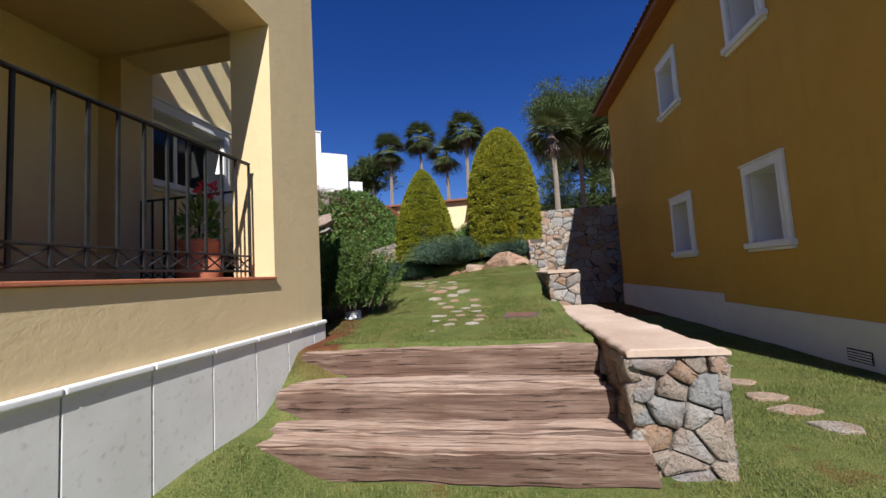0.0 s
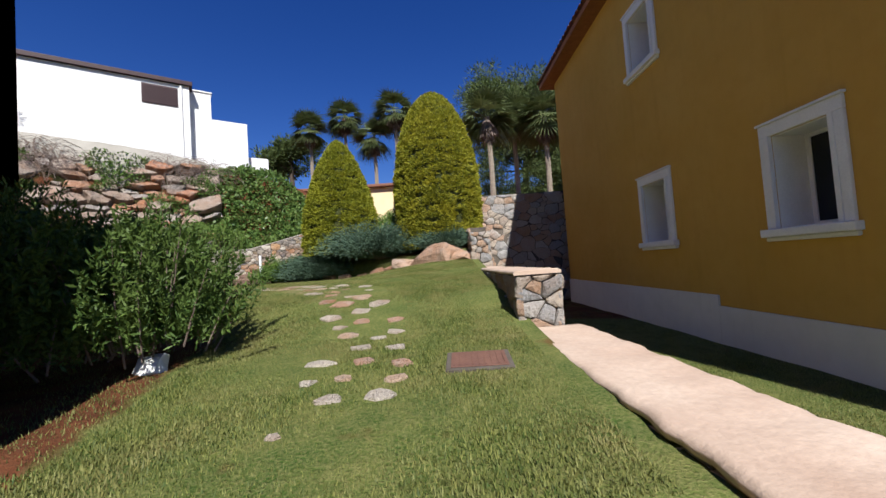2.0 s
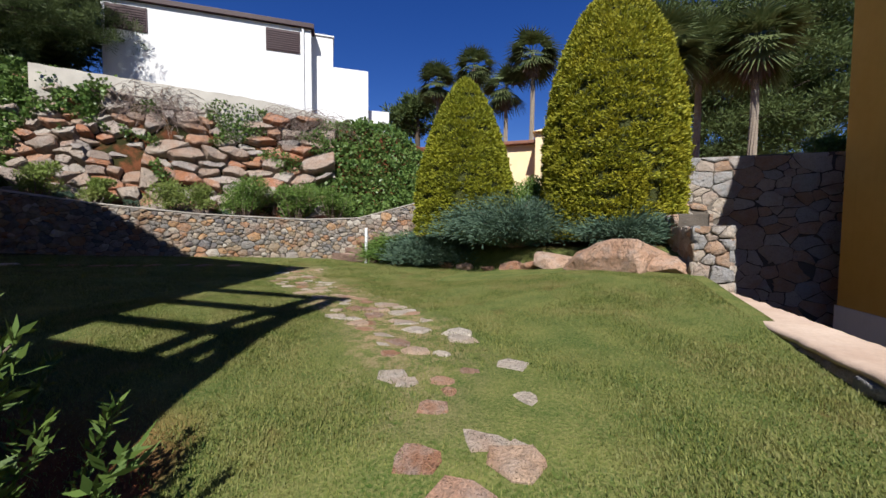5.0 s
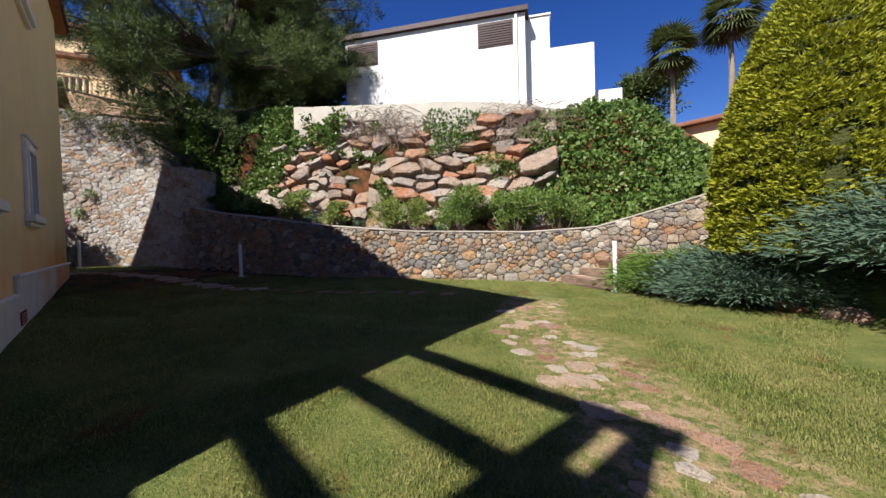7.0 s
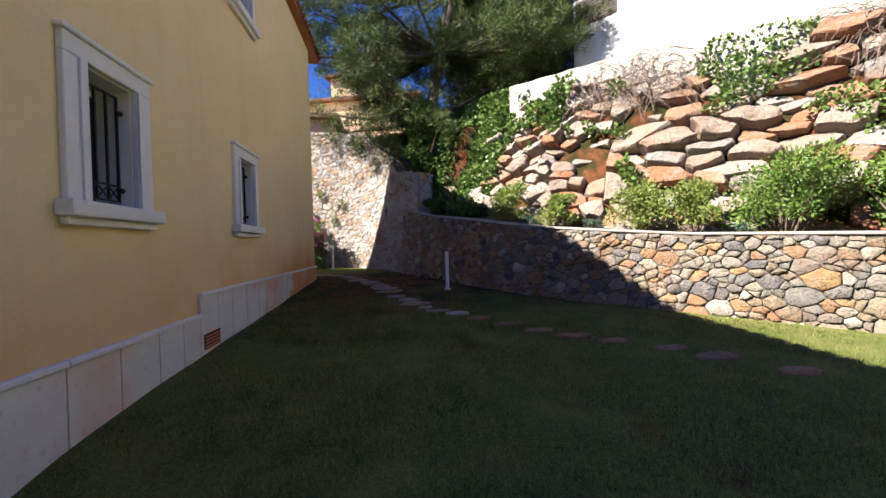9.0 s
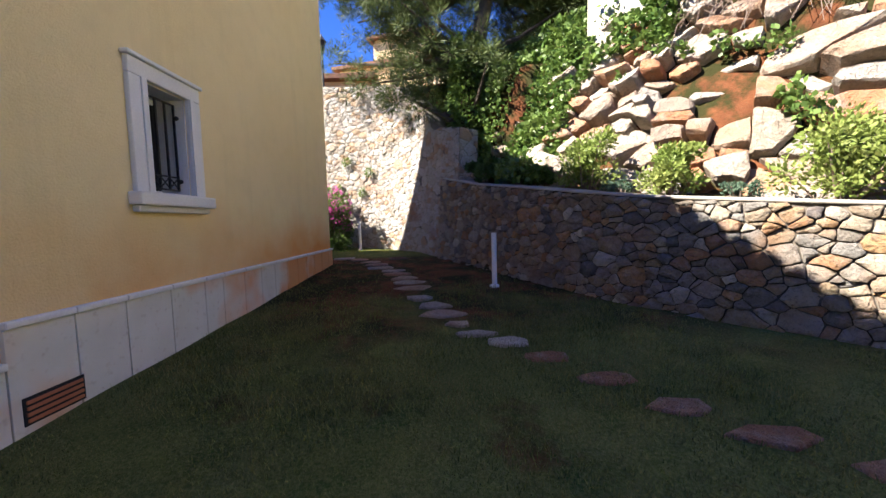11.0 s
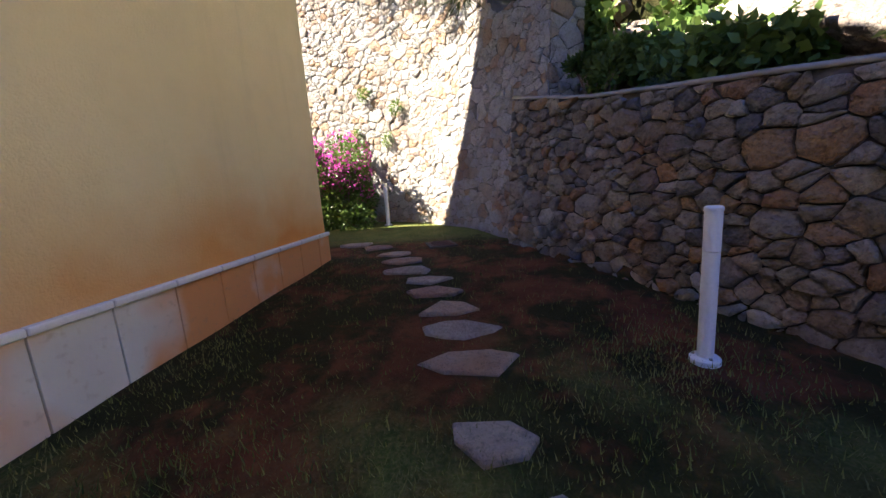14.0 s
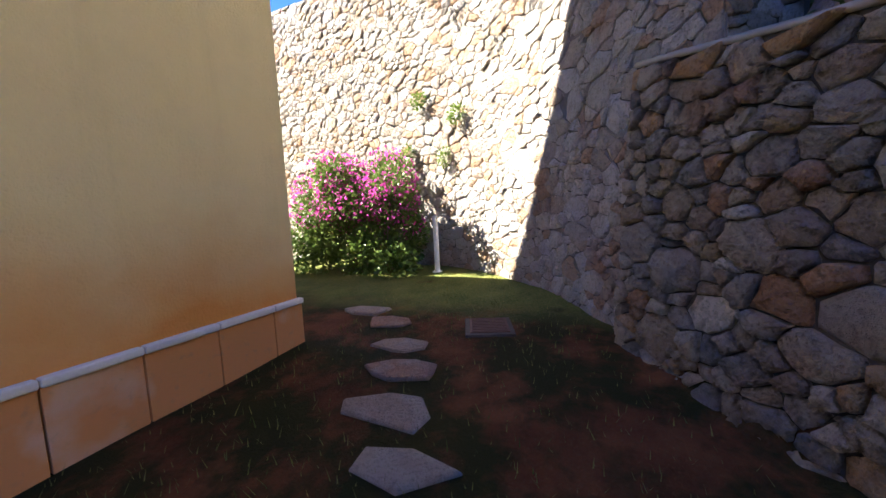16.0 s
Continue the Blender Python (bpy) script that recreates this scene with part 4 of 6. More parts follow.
# low curved wall along the lawn, tall wall at its end
rubble_wall("wall_garden_low", LOW_WALL, lambda x, y: land_at(x + 0.25, y - 0.3), lambda u, x: float(cap_height(x)) - 0.05, "curved rubble-stone retaining wall with pale mortar coping", 0.110, 5, 0.08, 0.4, 0.035, lambda x, y, z: x < -12.8, proud=0.040, joint=0.005)
tall_run = Run(TALL_WALL[::-1]).length
rubble_wall("wall_garden_tall", TALL_WALL[::-1], lambda x, y: land_at(x + 0.35, y - 0.3), lambda u, x: float(np.interp(tall_run - u, [0, 1.1, 1.75, 2.6, 3.9, 5.2, 8, 10], [4.30, 4.53, 5.32, 6.02, 6.22, 6.38, 6.68, 6.9])), "tall rubble-stone retaining wall in full sun", 0.115, 8, 0.045, 0.5, None, lambda x, y, z: y > 6.2 and z < 2.7, 0.018, joint=0.003, fill=M_mortar, mats=(M_sunny, M_sunny_i), dressed_end=True)
# passage walls beside the neighbouring house
rubble_wall("wall_passage_end", [(0.75, 16.1), (3.0, 16.1), (8.5, 16.1)], lambda x, y: -0.35, lambda u, x: 3.68, "rubble-stone wall closing the side passage", 0.27, 11, 0.02, 0.4, None, lambda x, y, z: False, mats=(M_pale, M_pale_i))


def block_wall(name, x0, x1, y0, y1, z0, z1, label, seed, size=0.30, coping=True, sides="SWEN", lip=0.012):
    """A straight free-standing wall of rough blocks with a sandstone top."""
    rng = random.Random(seed)
    holder = thing(name, label, "stone wall", kind="structure")
    part("mortar", boxed(x0 + 0.03, x1 - 0.03, y0 + 0.03, y1 - 0.03, z0 - 0.3, z1 - 0.05, 0.01), M_grout, holder)
    faces = {"S": (x1 - x0, lambda u, v, d: (x0 + u, y0 + 0.03 - d, z0 - 0.2 + v)), "W": (y1 - y0, lambda u, v, d: (x0 + 0.03 - d, y1 - u, z0 - 0.2 + v)), "E": (y1 - y0, lambda u, v, d: (x1 - 0.03 + d, y0 + u, z0 - 0.2 + v)), "N": (x1 - x0, lambda u, v, d: (x1 - u, y1 - 0.03 + d, z0 - 0.2 + v))}
    for s in sides:
        ln, place = faces[s]
        stone_face(holder, rubble_cells(ln, z1 - z0 + 0.14, size, rng, 0.006, 1.25, 0.5, 0.08), place, rng, 0.045, M_pale, M_pale_i, lambda u, v: True)
    if coping:
        n_ = max(3, int((y1 - y0) / 0.07))
        vs, fs = [], []
        for k in range(n_ + 1):
            y = y0 - lip + (y1 - y0 + lip) * k / n_
            a, b = 0.03 * noise.noise(Vector((y * 4.5, seed, 0))) + rng.uniform(-0.012, 0.012), 0.03 * noise.noise(Vector((y * 4.5, seed, 9))) + rng.uniform(-0.012, 0.012)
            vs += [(x0 - 0.012 + a, y, z1 - 0.045), (x0 - 0.012 + a, y, z1 - 0.018), (x0 + 0.03 + a, y, z1 + 0.001 + a * 0.3), (x1 - 0.03 + b, y, z1 + b * 0.3), (x1 + 0.012 + b, y, z1 - 0.02), (x1 + 0.012 + b, y, z1 - 0.045)]
        for k in range(n_):
            a = 6 * k
            fs += [(a + i, a + i + 1, a + i + 7, a + i + 6) for i in range(5)] + [(a + 5, a, a + 6, a + 11)]
        ob = raw_mesh("coping", vs, fs, M_sand, holder, smooth=False)
        bm = bmesh.new()
        bm.from_mesh(ob.data)
        bm.faces.new([list(bm.verts)[i] for i in range(6)])
        bm.faces.new([list(bm.verts)[6 * n_ + i] for i in range(5, -1, -1)])
        bmesh.ops.recalc_face_normals(bm, faces=bm.faces[:])
        bm.to_mesh(ob.data)
        bm.free()


block_wall("wall_path_low", 0.78, 1.40, 2.84, 6.42, -0.32, 0.56, "low rough-stone wall with a flat sandstone top", 27, 0.16, sides="SWE")
turn_ = Matrix.Translation((1.0, 6.42, 0)) @ Matrix.Rotation(radians(1.7), 4, "Z") @ Matrix.Translation((-1.0, -6.42, 0))
bpy.data.objects["wall_path_low"].matrix_world = turn_
block_wall("wall_path_high", 0.74, 1.21, 6.425, 12.2, -0.3, 1.14, "rough-stone wall with a flat sandstone top", 22, 0.16, sides="SWE")
block_wall("wall_path_pier", 0.74, 1.20, 11.55, 12.6, 1.141, 2.05, "stepped rough-stone pier", 23, 0.17, False, "SWEN")
block_wall("wall_path_upper", 0.76, 1.30, 12.605, 16.0, -0.3, 2.25, "rough-stone wall beside the passage", 24, 0.2, False, "WE")

# dressed bed edge of boulders
def boulder_bm(sx, sy, sz, rng, cuts=20, rough=0.05):
    bm = bmesh.new()
    for _ in range(cuts):
        v = Vector((rng.uniform(-1, 1), rng.uniform(-1, 1), rng.uniform(-1, 1)))
        m_ = max(abs(v.x), abs(v.y), abs(v.z))
        v = v / m_
        v = v.lerp(v.normalized(), 0.12)
        bm.verts.new((v.x * sx, v.y * sy, v.z * sz))
    bmesh.ops.convex_hull(bm, input=bm.verts[:])
    bmesh.ops.delete(bm, geom=[v for v in bm.verts if not v.link_faces], context="VERTS")
    bmesh.ops.triangulate(bm, faces=bm.faces[:])
    bmesh.ops.subdivide_edges(bm, edges=bm.edges[:], cuts=2, use_grid_fill=True)
    off = Vector((rng.uniform(0, 99), rng.uniform(0, 99), rng.uniform(0, 99)))
    for v in bm.verts:
        d = v.co.normalized()
        v.co += d * rough * (noise.noise(v.co * 2.3 + off) + 0.5 * noise.noise(v.co * 6.0 + off))
    return bm


def boulder(name, at, size, rng, label, parent=None, yaw=None, tilt=0.0, material=None):
    bm = boulder_bm(*size, rng)
    ob = mesh_object(name, bm, material or M_rock, parent)
    ob.matrix_basis = pose(*at, rng.uniform(-12, 12) + tilt, rng.uniform(-10, 10), rng.uniform(0, 360) if yaw is None else yaw)
    if parent is None:
        tagged(ob, label, "boulder", group="boulders edging the planted bed")
    return ob


rng = random.Random(41)
edge = Run(ROCK_EDGE)
for u, s in ((0.6, 0.16), (1.3, 0.22), (2.0, 0.18), (2.7, 0.15), (3.4, 0.2), (4.1, 0.17), (4.8, 0.15), (5.4, 0.22), (6.0, 0.19), (6.55, 0.33), (7.2, 0.2), (7.75, 0.6), (8.5, 0.34)):
    x, y, nx, ny = edge.at(min(u * edge.length / 9.0, edge.length))
    boulder("edge_boulder", (x, y, land_at(x + nx * 0.3, y + ny * 0.3) + s * 0.30), (s * 1.25, s * 0.7, s * 0.5), rng, "warm orange-grey boulder at the edge of the planted bed", yaw=math.degrees(math.atan2(-nx, ny)) + rng.uniform(-15, 15), material=M_warm)

# the rock revetment below the white building
rock_wall = thing("rock_revetment", "rough wall of big quarried boulders fitted in steep courses", "rock wall", kind="structure")
bed = Run(LOW_WALL)
BANK_RUN, BANK_UP = 1.95, 3.72


def bank_at(u, v, d):
    """A point on the steep rock face: u along the low wall, v up the slope, d out of it."""
    x, y, nx, ny = bed.at(u)
    f = v / math.hypot(BANK_RUN, BANK_UP)
    tall = float(np.interp(x, [-15, -12, -8], [0.80, 0.92, 1.0]))
    ln = math.hypot(BANK_RUN, BANK_UP)
    back = (1.48 + BANK_RUN * f - d * BANK_UP / ln) * float(back_scale(x))
    return Vector((x - nx * back, y - ny * back, float(cap_height(x)) - 0.12 + BANK_UP * f * tall + d * BANK_RUN / ln))


def bank_rock(ring, rng):
    cu, cv = sum(p[0] for p in ring) / len(ring), sum(p[1] for p in ring) / len(ring)
    h = rng.choice((0.02, 0.12, 0.20, 0.34)) * rng.uniform(0.7, 1.2)
    tu, tv = rng.uniform(-0.30, 0.30), rng.uniform(-0.45, 0.10)
    bm = bmesh.new()
    for k, q in ((1.0, -0.45), (0.99, None), (0.92, 1.0)):
        for u, v in ring:
            d = q if q == -0.45 else (h - rng.uniform(0.03, 0.09) if q is None else h) + (u - cu) * tu + (v - cv) * tv + rng.uniform(-0.03, 0.03)
            bm.verts.new(bank_at(cu + (u - cu) * k, cv + (v - cv) * k, d))
    bmesh.ops.convex_hull(bm, input=bm.verts[:])
    bmesh.ops.delete(bm, geom=[v for v in bm.verts if not v.link_faces], context="VERTS")
    bmesh.ops.triangulate(bm, faces=bm.faces[:])
    bmesh.ops.subdivide_edges(bm, edges=[e for e in bm.edges if e.calc_length() > 0.16], cuts=1)
    bmesh.ops.triangulate(bm, faces=bm.faces[:])
    for v in bm.verts:
        v.co += 0.05 * noise.noise_vector(v.co * 2.2) + 0.03 * noise.noise_vector(v.co * 6.0)
    part("rock", bm, M_rock, rock_wall)


slope_len = math.hypot(BANK_RUN, BANK_UP)
for u0, u1, size in ((0.5, 5.4, 0.30), (5.4, bed.length - 3.2, 0.33)):
    for ring in rubble_cells(u1 - u0, slope_len, size, rng, 0.014, 1.7, 0.75, 0.12):
        if rng.random() > 0.05:
            bank_rock([(u + u0, v) for u, v in ring], rng)
# curb of the terrace above
curb = Run([(-14.5, 12.05), (-13.4, 13.3), (-12.2, 14.7), (-11.1, 15.95), (-10.2, 17.6), (-9.5, 19.6), (-8.6, 21.5)])
n_ = 60
vs, fs = [], []
for k in range(n_ + 1):
    x, y, nx, ny = curb.at(curb.length * k / n_)
    t = 6.30 + 0.06 * sm(0, 8, curb.length * k / n_) + 0.012 * math.sin(k * 1.7)
    vs += [(x + nx * 0.02, y + ny * 0.02, 5.0), (x, y, float(t)), (x - nx * 0.35, y - ny * 0.35, float(t)), (x - nx * 0.35, y - ny * 0.35, 5.0)]
for k in range(n_):
    a = 4 * k
    fs += [(a, a + 4, a + 5, a + 1), (a + 1, a + 5, a + 6, a + 2), (a + 2, a + 6, a + 7, a + 3)]
fs += [(0, 1, 2, 3), (4 * n_ + 3, 4 * n_ + 2, 4 * n_ + 1, 4 * n_)]
tagged(raw_mesh("terrace_curb", vs, fs, M_conc), "weathered concrete curb above the rock wall", "curb", kind="structure")

# ---- timber steps ----
def sleeper(name, at, ln, w, h, yaw, seed, label):
    rg = random.Random(seed)
    bm = boxed(-ln / 2, ln / 2, -w / 2, w / 2, -h, 0, 0.0)
    bmesh.ops.subdivide_edges(bm, edges=[e for e in bm.edges if abs((e.verts[0].co - e.verts[1].co).x) > 0.1], cuts=40)
    bmesh.ops.subdivide_edges(bm, edges=[e for e in bm.edges if abs((e.verts[0].co - e.verts[1].co).y) > 0.1], cuts=5, use_grid_fill=True)
    bmesh.ops.bevel(bm, geom=[e for e in bm.edges if len(e.link_faces) == 2 and e.calc_face_angle() > 1.0], offset=0.02, segments=2, affect="EDGES")
    o = Vector((rg.uniform(0, 50), rg.uniform(0, 50), 0))
    for v in bm.verts:
        a = noise.noise(Vector((v.co.x * 1.4, v.co.y * 9, v.co.z * 9)) + o)
        b = noise.noise(Vector((v.co.x * 5, v.co.y * 30, v.co.z * 30)) + o)
        v.co += Vector((0, 0.020 * a + 0.012 * b, 0.018 * a + 0.010 * b))
        if abs(v.co.x) > ln / 2 - 0.15:
            v.co.x += 0.05 * noise.noise(Vector((0, v.co.y * 8, v.co.z * 8)) + o)
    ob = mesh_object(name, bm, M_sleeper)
    ob.matrix_world = pose(*at, 0, 0, yaw)
    return tagged(ob, label, "step", group="timber garden steps")


SL = "weathered railway-sleeper step with split grey-brown grain"
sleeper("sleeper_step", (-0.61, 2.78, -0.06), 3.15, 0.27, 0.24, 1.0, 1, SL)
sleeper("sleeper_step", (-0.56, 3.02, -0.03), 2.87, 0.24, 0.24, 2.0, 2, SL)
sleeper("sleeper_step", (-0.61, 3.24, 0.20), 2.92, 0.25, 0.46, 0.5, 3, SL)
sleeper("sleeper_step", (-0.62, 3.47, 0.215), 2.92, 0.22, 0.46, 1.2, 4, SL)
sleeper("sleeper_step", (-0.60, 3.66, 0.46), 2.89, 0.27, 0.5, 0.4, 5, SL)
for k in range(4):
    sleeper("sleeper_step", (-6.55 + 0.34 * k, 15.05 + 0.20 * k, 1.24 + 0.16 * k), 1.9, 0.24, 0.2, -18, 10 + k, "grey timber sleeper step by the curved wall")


# ---- stepping stones ----
def flag(name, x, y, sx, sy, seed, label, category="stepping stone", group="stepping stones", lift=0.012, tilt=0.0):
    rg = random.Random(seed)
    k = rg.randint(5, 8)
    a0 = rg.uniform(0, 6.28)
    ring = []
    for i in range(k):
        an = a0 + (i + rg.uniform(-0.28, 0.28)) * math.tau / k
        r = rg.uniform(0.72, 1.2)
        ring.append((sx * r * math.cos(an), sy * r * math.sin(an)))
    bm = bmesh.new()
    lo = [bm.verts.new((u, v, -0.07)) for u, v in ring]
    mi = [bm.verts.new((u, v, 0.0)) for u, v in ring]
    hi = [bm.verts.new((u * 0.93, v * 0.93, 0.012 + rg.uniform(-0.003, 0.003))) for u, v in ring]
    c = bm.verts.new((0, 0, 0.014))
    for i in range(k):
        q = (i + 1) % k
        bm.faces.new((lo[i], lo[q], mi[q], mi[i]))
        bm.faces.new((mi[i], mi[q], hi[q], hi[i]))
        bm.faces.new((hi[i], hi[q], c))
    bm.faces.new(lo[::-1])
    LAID.append((x, y, 0.72 * min(sx, sy)))
    ob = mesh_object(name, bm, M_flag)
    e = 0.15
    gx = (land_at(x + e, y) - land_at(x - e, y)) / (2 * e)
    gy = (land_at(x, y + e) - land_at(x, y - e)) / (2 * e)
    ob.matrix_world = pose(x, y, land_at(x, y) + lift, math.degrees(math.atan(gy)), -math.degrees(math.atan(gx)), 0)
    return tagged(ob, label, category, group=group)


rng = random.Random(12)
FL = "irregular pink-grey flagstone sunk in the lawn"
LAID = []
# loose flags up the lawn, then crazy paving that bends to the west
for k, (x, y, w) in enumerate(((-0.99, 6.32, 0.28), (-0.66, 6.19, 0.18), (-0.76, 5.88, 0.2), (-1.0, 5.48, 0.25), (-0.66, 5.47, 0.2), (-0.36, 5.39, 0.2), (-0.72, 5.11, 0.16), (-0.36, 5.05, 0.18), (-0.42, 4.78, 0.21), (-1.3, 6.84, 0.3), (-1.0, 7.0, 0.25), (-0.57, 6.66, 0.22), (-0.52, 6.36, 0.2), (-1.13, 6.54, 0.2), (-0.92, 6.68, 0.24), (-0.84, 7.22, 0.32), (-1.28, 7.25, 0.3), (-1.08, 7.49, 0.28), (-0.95, 5.07, 0.13), (-0.71, 4.77, 0.18), (-0.45, 5.83, 0.19), (-0.85, 4.35, 0.1))):
    flag("flagstone", x, y, w * 0.48, w * 0.36, 500 + k, FL, lift=0.004)
trail = Run([(-0.75, 4.1), (-0.75, 5.2), (-0.85, 6.2), (-1.05, 7.2), (-1.5, 8.1), (-2.25, 8.92), (-3.0, 9.6), (-3.9, 10.2), (-4.8, 10.85), (-5.6, 11.5), (-6.2, 12.4), (-6.6, 13.5)])
u, k = 3.55, 0
while u < trail.length:
    x, y, nx, ny = trail.at(u)
    for s in (-1.5, -0.5, 0.5, 1.5):
        if rng.random() < 0.72:
            o = s * 0.21 + rng.uniform(-0.08, 0.08)
            q = rng.uniform(0.06, 0.15)
            ob = flag("flagstone", x + nx * o + rng.uniform(-0.06, 0.06), y + ny * o + rng.uniform(-0.08, 0.08), q * 1.15, q * 0.8, k, FL, lift=rng.uniform(-0.011, 0.001))
            if k % 4 == 0:
                ob.data.materials[0] = M_flag_red
            k += 1
    u += 0.235
# single stones along the house
for k, (x, y, q) in enumerate(((-7.9, 12.3, 0.16), (-8.33, 11.94, 0.16), (-8.62, 11.69, 0.15), (-8.94, 11.32, 0.15), (-9.23, 10.96, 0.15), (-9.51, 10.68, 0.15), (-9.87, 10.4, 0.15), (-10.26, 10.11, 0.15), (-10.56, 9.85, 0.17), (-10.8, 9.59, 0.13), (-11.08, 9.43, 0.11), (-11.44, 9.29, 0.21), (-11.78, 9.14, 0.185), (-12.16, 8.99, 0.16), (-12.73, 8.84, 0.19), (-13.11, 8.71, 0.2), (-13.47, 8.65, 0.185), (-13.86, 8.48, 0.165), (-14.19, 8.33, 0.175), (-14.53, 8.1, 0.22), (-14.92, 7.94, 0.19), (-15.23, 7.75, 0.16), (-15.65, 7.41, 0.17), (-15.9, 6.98, 0.19))):
    ob = flag("stepping_stone", x, y, q * 0.72, q * 1.35, 300 + k, "flat grey flagstone laid as a stepping stone in bare red earth" if x < -10.5 else "flat reddish flagstone laid as a stepping stone in the grass", lift=0.012 if x < -10.5 else 0.004)
    if x > -10.5:
        ob.data.materials[0] = M_flag_red
for k, (x, y) in enumerate(((2.7, 3.72), (2.65, 4.1), (2.62, 4.5), (2.68, 5.0), (2.8, 5.76), (2.7, 6.17), (2.66, 6.6), (2.72, 7.13), (2.66, 7.9), (2.95, 3.1))):
    flag("stepping_stone", x, y, 0.2, 0.12, 400 + k, "flat sandstone stepping stone in the passage grass")
flag("stepping_stone", -0.05, 2.2, 0.1, 0.08, 450, "small sandstone slab sunk in the lawn")

# inspection covers
def cover(name, x, y, w, d, label, yaw=0):
    c = thing(name, label, "cover", (x, y, land_at(x, y) + 0.006))
    part("rim", boxed(-w / 2 - 0.035, w / 2 + 0.035, -d / 2 - 0.035, d / 2 + 0.035, -0.08, 0.008, 0.006), M_grout, c)
    lid = part("lid", boxed(-w / 2, w / 2, -d / 2, d / 2, 0.009, 0.016, 0.003), M_rust, c)
    for k in range(9):
        u = -w / 2 + w * (k + 0.5) / 9
        part("rib", boxed(u - 0.006, u + 0.006, -d / 2 + 0.02, d / 2 - 0.02, 0.017, 0.020), M_rust, lid)
    e = 0.2
    gy = (land_at(x, y + e) - land_at(x, y - e)) / (2 * e)
    c.rotation_euler = (math.atan(gy), 0, radians(yaw))


cover("inspection_cover", 0.21, 5.31, 0.40, 0.34, "rusty square inspection cover in the lawn", -3)
cover("inspection_cover", -15.75, 8.25, 0.36, 0.3, "dull brown inspection cover in the earth", 20)

# ---- bollard lamps ----
def bollard(x, y, h, label):
    z = land_at(x, y)
    b = thing("bollard_lamp", label, "garden lamp", (x, y, z), "bollard lamps")
    bm = bmesh.new()
    lathe(bm, [(0.037, 0.018), (0.037, h * 0.72)], n=20)
    part("post", bm, M_lamp, b, smooth=False)
    bm = bmesh.new()
    lathe(bm, [(0.07, -0.03), (0.07, 0.012), (0.063, 0.02), (0.038, 0.022)], n=20)
    part("base_plate", bm, M_lamp, b)
    bm = bmesh.new()
    lathe(bm, [(0.038, h * 0.72 + 0.003), (0.038, h * 0.97)], n=20)
    part("diffuser", bm, M_lamp, b, "opal white diffuser")
    bm = bmesh.new()
    lathe(bm, [(0.041, h * 0.97 + 0.001), (0.041, h * 0.99), (0.033, h)], n=20)
    part("cap", bm, M_lamp, b)
    for k in range(3):
        a = k * math.tau / 3
        bm = bmesh.new()
        lathe(bm, [(0.008, 0.021), (0.008, 0.030)], (0.053 * math.cos(a), 0.053 * math.sin(a), 0), 6)
        part("bolt", bm, M_conc, b)


bollard(-12.78, 10.03, 0.78, "white cylindrical bollard lamp by the shaded stone wall")
bollard(-17.62, 6.98, 0.78, "white bollard lamp before the sunlit tall wall")
bollard(-5.95, 14.75, 0.95, "white bollard lamp beside the juniper")

# ---- white building above the rocks ----
ang = math.atan2(18.84 - 14.85, -10.75 + 16.4)
wb = thing("white_building", "plain white rendered building with maroon shutters", "building", (-16.4, 14.85, 6.0))
wb.rotation_euler = (0, 0, ang)
L = 6.92


def wb_part(nm, x0, x1, y0, y1, z0, z1, mt, bev=0.01, parent=None):
    return part(nm, boxed(x0, x1, y0, y1, z0, z1, bev), mt, parent or wb)


wb_part("wall", 0, L, 0, 6.0, -0.6, 3.98, M_white)
wb_part("roof", -0.12, L + 0.12, -0.14, 6.1, 3.982, 4.16, M_maroon)
wb_part("side_wing", L + 0.003, L + 0.85, 0.55, 5.0, -0.6, 4.05, M_white)
wb_part("coping", L + 0.003, L + 0.9, 0.5, 5.0, 4.052, 4.12, M_white)
wb_part("low_wing", L + 0.853, L + 2.3, 0.3, 5.0, -0.6, 2.75, M_white)
wb_part("far_wing", L + 2.303, L + 3.3, 0.9, 5.0, -0.6, 1.3, M_white)
for x in (0.12, 5.25):
    wdw = wb_part("window", x, x + 1.25, -0.035, -0.002, 2.95, 3.80, M_maroon, 0.006)
    for k in range(9):
        z = 3.0 + 0.085 * k
        wb_part("slat", x + 0.05, x + 1.2, -0.055, -0.036, z, z + 0.06, M_maroon, 0.004, wdw)
wb_part("downpipe", L - 0.35, L - 0.27, -0.08, -0.003, -0.4, 3.97, M_white, 0.02)

# ---- villa behind the tall wall, yellow house behind the cypresses ----
villa = thing("hillside_villa", "salmon villa with a balustraded terrace on the hillside", "house", (-35.0, 5.0, 11.0))
villa.rotation_euler = (0, 0, radians(-15))


def v_part(nm, x0, x1, y0, y1, z0, z1, mt, parent=None, bev=0.02):
    return part(nm, boxed(x0, x1, y0, y1, z0, z1, bev), mt, parent or villa)


